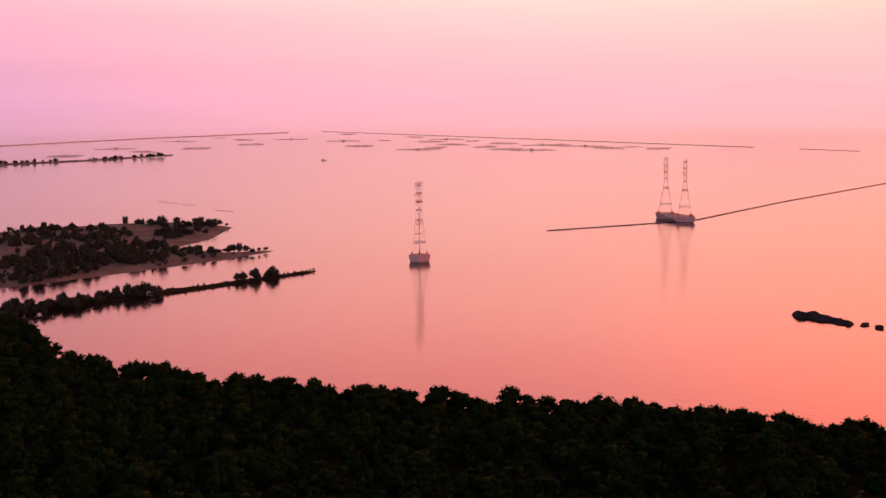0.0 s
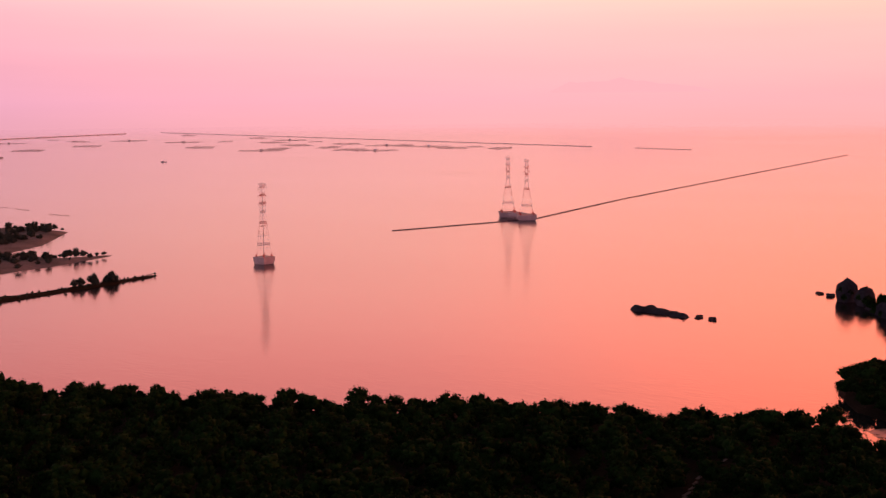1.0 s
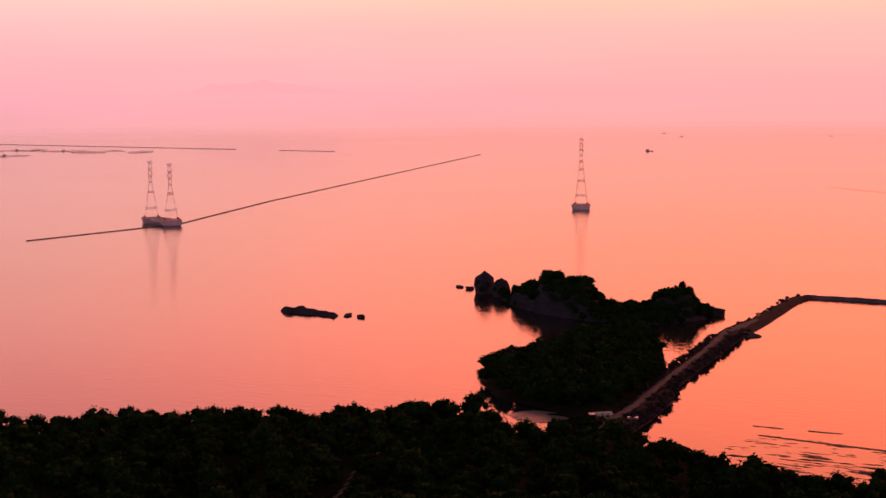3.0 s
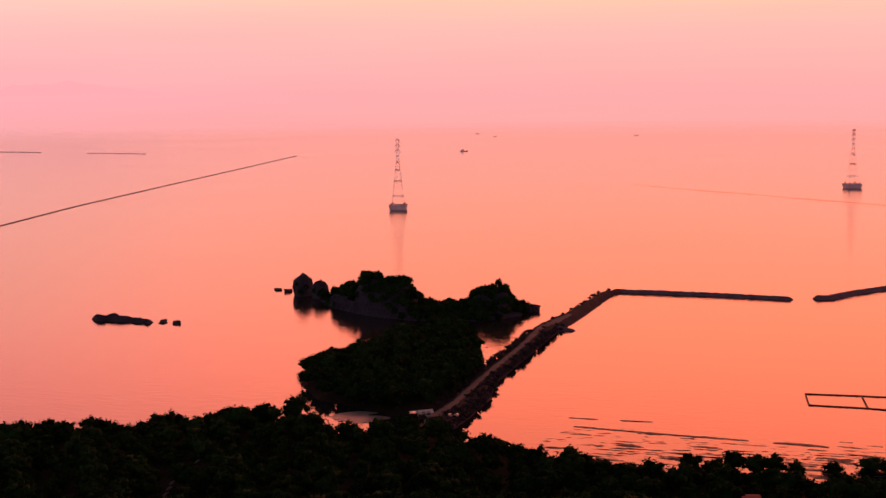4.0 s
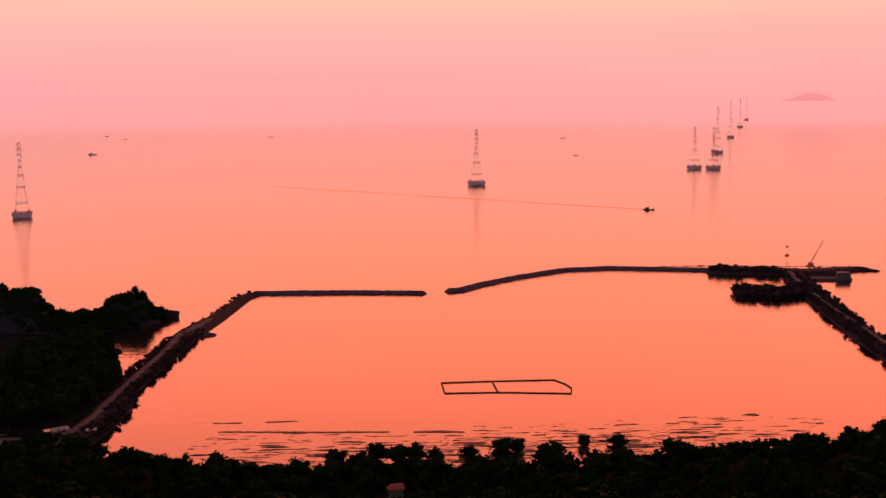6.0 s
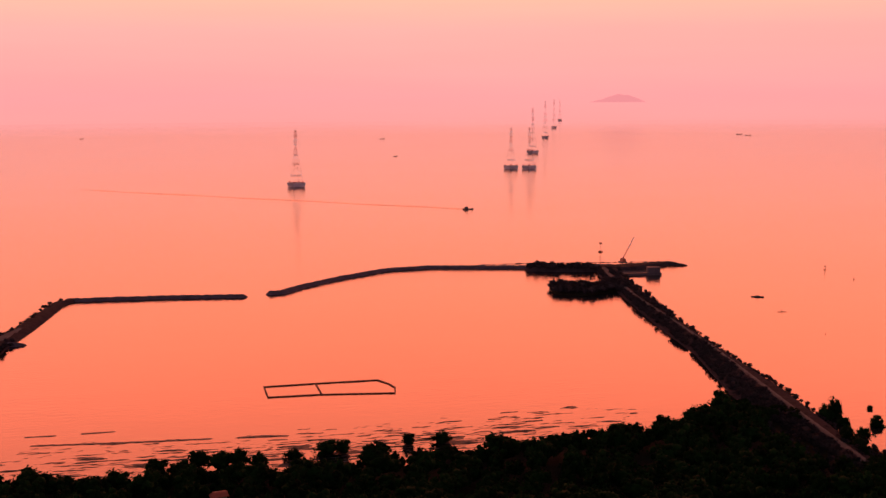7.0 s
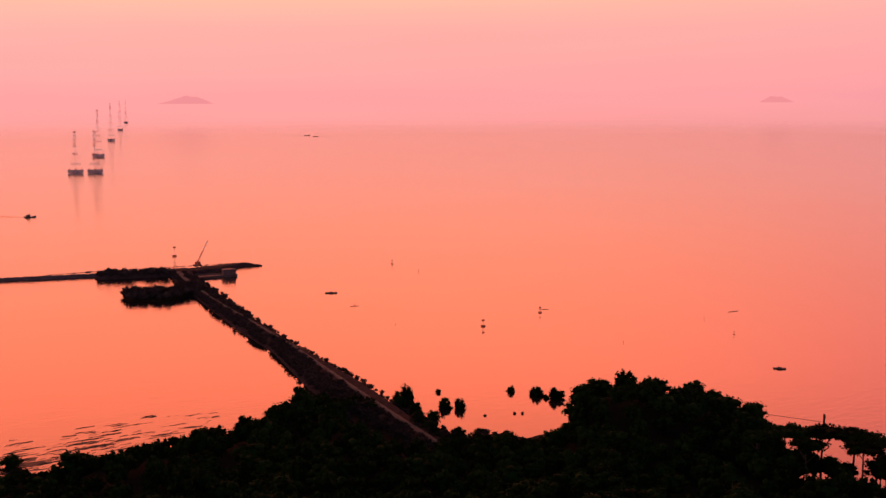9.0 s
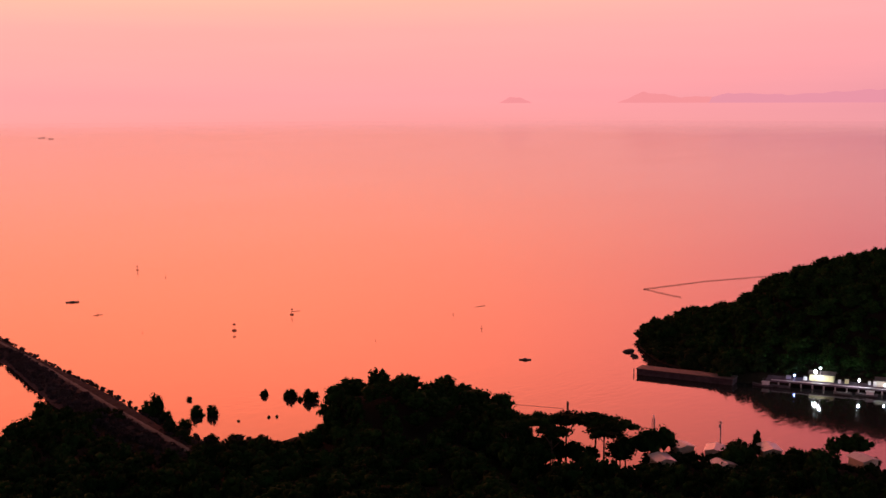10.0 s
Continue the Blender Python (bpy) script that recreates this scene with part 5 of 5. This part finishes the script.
p = scatter(r, (370, 90, 440, 262), 9000, lambda x, y: (inside(x, y, CAPE) > 0.6) & (inside(x, y, CAPE) < 15) & ((y > 184) | (inside(x, y, CAPE) > 9)), 2.6)
wood("headland_scrub", p, lambda x, y: float(cape_height(np.array(x), np.array(y))) - 0.2, SHRUBS, r, 1.0, 1.9, SHRUB, "black scrub at the foot of the headland", "scrub")
quay = thing("quay", "long concrete quay with a dark face", "quay")
part("face", Solid().box(373.4, 200, -1, 6, 35, 3.0, 11), BANK, quay, "dark quay wall")
part("slab", Solid().box(373.4, 200, 2.0, 6.3, 35.4, 0.3, 11), MUD, quay, "pale concrete top")
part("ladder", Solid().box(367.5, 218, 0, 0.6, 0.15, 2.0, 11), STEEL, quay)
pier = thing("pier", "lit concrete landing with boats and a small building", "pier")
part("deck", Solid().box(392, 154, 1.4, 8, 44, 0.5, 17), RUBBLE, pier)
# white strip: the lamplit line of the deck edge put into colour
part("kerb", Solid().box(388.6, 153, 1.9, 0.35, 40, 0.28, 17), WHITE, pier, "white kerb strip standing for the lamplit deck edge")
for i in range(12):
    y = 134 + i * 3.6
    x = 392 - 4.2 * math.cos(radians(17)) - (y - 154) * math.tan(radians(17)) + 1.0
    part("pile", Solid().beam((x, y, -1.5), (x, y, 1.5), 0.25, sides=7), CONCRETE, pier)
house((394, 158.5, 1.9), 107, 8, 5, 2.4, DARK_TIN, "small yellow landing building lit by lamps", 0, LIT_YELLOW)
house((399.5, 138, 1.9), 107, 7, 5, 2.2, DARK_TIN, "small landing shed beside the pier", 0, PLASTER)
# crates added in pale colours to stand for lit specks along the deck
for x, y, w, h, mat in ((394.5, 150, 1.6, 1.2, LIT_YELLOW), (393.6, 152.2, 1.1, 0.9, WHITE), (390.2, 163, 1.4, 1.0, WHITE), (388.8, 168.5, 1.8, 0.8, TIN), (396.5, 141, 1.3, 1.5, WHITE), (397.4, 143.2, 1.0, 1.0, TIN), (400, 132, 1.5, 1.1, WHITE)):
    t = thing("crate", "pale crate added for a lit speck on the landing", "crate", (x, y, 1.9), 17, "crates of the landing")
    part("body", Solid().box(0, 0, 0, w, w * 0.8, h), mat, t)
    part("lid", Solid().box(0, 0, h, w + 0.1, w * 0.8 + 0.1, 0.08), mat, t)


def lamp_post(at, tall, mat, watts, colour, bulb=0.32):
    t = thing("lamp_post", "lit lamp on a steel post on the landing", "lamp", at, 0, "lamps of the landing")
    part("post", Solid().beam((0, 0, 0), (0, 0, tall), 0.09, 0.06, 6), STEEL, t)
    v, f = ico_fine()
    part("bulb", Solid().add(v * bulb + np.array([0, 0, tall + bulb]), f), mat, t)
    if watts:
        l = new("lamp_light", bpy.data.lights.new("lamp_light", "POINT"))
        l.data.energy, l.data.color, l.data.shadow_soft_size = watts, colour, bulb
        l.location = (at[0] - 0.6, at[1] - 0.3, at[2] + tall + bulb)
    return t


lamp_post((388.6, 158.8, 1.9), 3.4, LAMP_WHITE, 260, (1.0, 0.95, 0.8), 0.5)
lamp_post((389.6, 157.4, 1.9), 4.9, LAMP_WHITE, 0, (0.9, 0.96, 1.0), 0.26)
lamp_post((391, 144.5, 1.9), 2.2, LAMP_WHITE, 120, (0.9, 0.96, 1.0), 0.32)
lamp_post((388, 166, 1.9), 1.4, LAMP_BLUE, 0, (0.3, 0.4, 1.0), 0.24)
lamp_post((393, 136.5, 1.9), 1.6, LAMP_WHITE, 60, (0.9, 0.96, 1.0), 0.18)
for x, y, l in ((380, 174, 7), (382, 168, 6), (386, 148, 6), (389, 141, 7)):
    boat((x, y), 105, l, "small dark moored boat beside the landing", HULL, WHITE, l > 6)

# the angled net fence off the headland
for a, b in (((525, 285), (536, 313)), ((536, 313), (581, 300)), ((581, 300), (640, 272))):
    s = Solid()
    n = int(math.dist(a, b) // 3.6)
    for i in range(n + 1):
        t = i / n
        x, y = a[0] + (b[0] - a[0]) * t, a[1] + (b[1] - a[1]) * t
        s.beam((x, y, -1), (x, y, 0.5 + 0.25 * math.sin(i * 2.1)), 0.08, sides=5)
    s.beam((*a, 0.22), (*b, 0.22), 0.11)
    single("stake_fence", s, NETTING, "row of dark bamboo stakes off the headland", "fence", group="stake fences")

# ---------------------------------------------------------------- far islands on the horizon
FAR = 4800.0


def far_island(left, right, peaks, label, mat, base=-0.31):
    """A hazy island far out: a ridge seen between two bearings; peaks: (bearing, degrees above the horizon line)."""
    s = Solid()
    n, pts = 48, []
    for i in range(n + 1):
        b = left + (right - left) * i / n
        h = np.interp(b, [left] + [p for p, q in peaks] + [right], [0.0] + [q for p, q in peaks] + [0.0 if right < 68 else peaks[-1][1]])
        h = h * (1 + 0.06 * math.sin(b * 5) + 0.03 * math.sin(b * 13))
        for d, z in ((FAR, base), (FAR + 20, base + h), (FAR + 120, base)):
            pts.append((d * math.sin(radians(b)), d * math.cos(radians(b)), EYE + FAR * math.tan(radians(z))))
    s.add(pts, [f for i in range(n) for f in ((3 * i, 3 * i + 3, 3 * i + 4, 3 * i + 1), (3 * i + 1, 3 * i + 4, 3 * i + 5, 3 * i + 2))])
    return single("backdrop", s, mat, label, "island", kind="structure", smooth=True)


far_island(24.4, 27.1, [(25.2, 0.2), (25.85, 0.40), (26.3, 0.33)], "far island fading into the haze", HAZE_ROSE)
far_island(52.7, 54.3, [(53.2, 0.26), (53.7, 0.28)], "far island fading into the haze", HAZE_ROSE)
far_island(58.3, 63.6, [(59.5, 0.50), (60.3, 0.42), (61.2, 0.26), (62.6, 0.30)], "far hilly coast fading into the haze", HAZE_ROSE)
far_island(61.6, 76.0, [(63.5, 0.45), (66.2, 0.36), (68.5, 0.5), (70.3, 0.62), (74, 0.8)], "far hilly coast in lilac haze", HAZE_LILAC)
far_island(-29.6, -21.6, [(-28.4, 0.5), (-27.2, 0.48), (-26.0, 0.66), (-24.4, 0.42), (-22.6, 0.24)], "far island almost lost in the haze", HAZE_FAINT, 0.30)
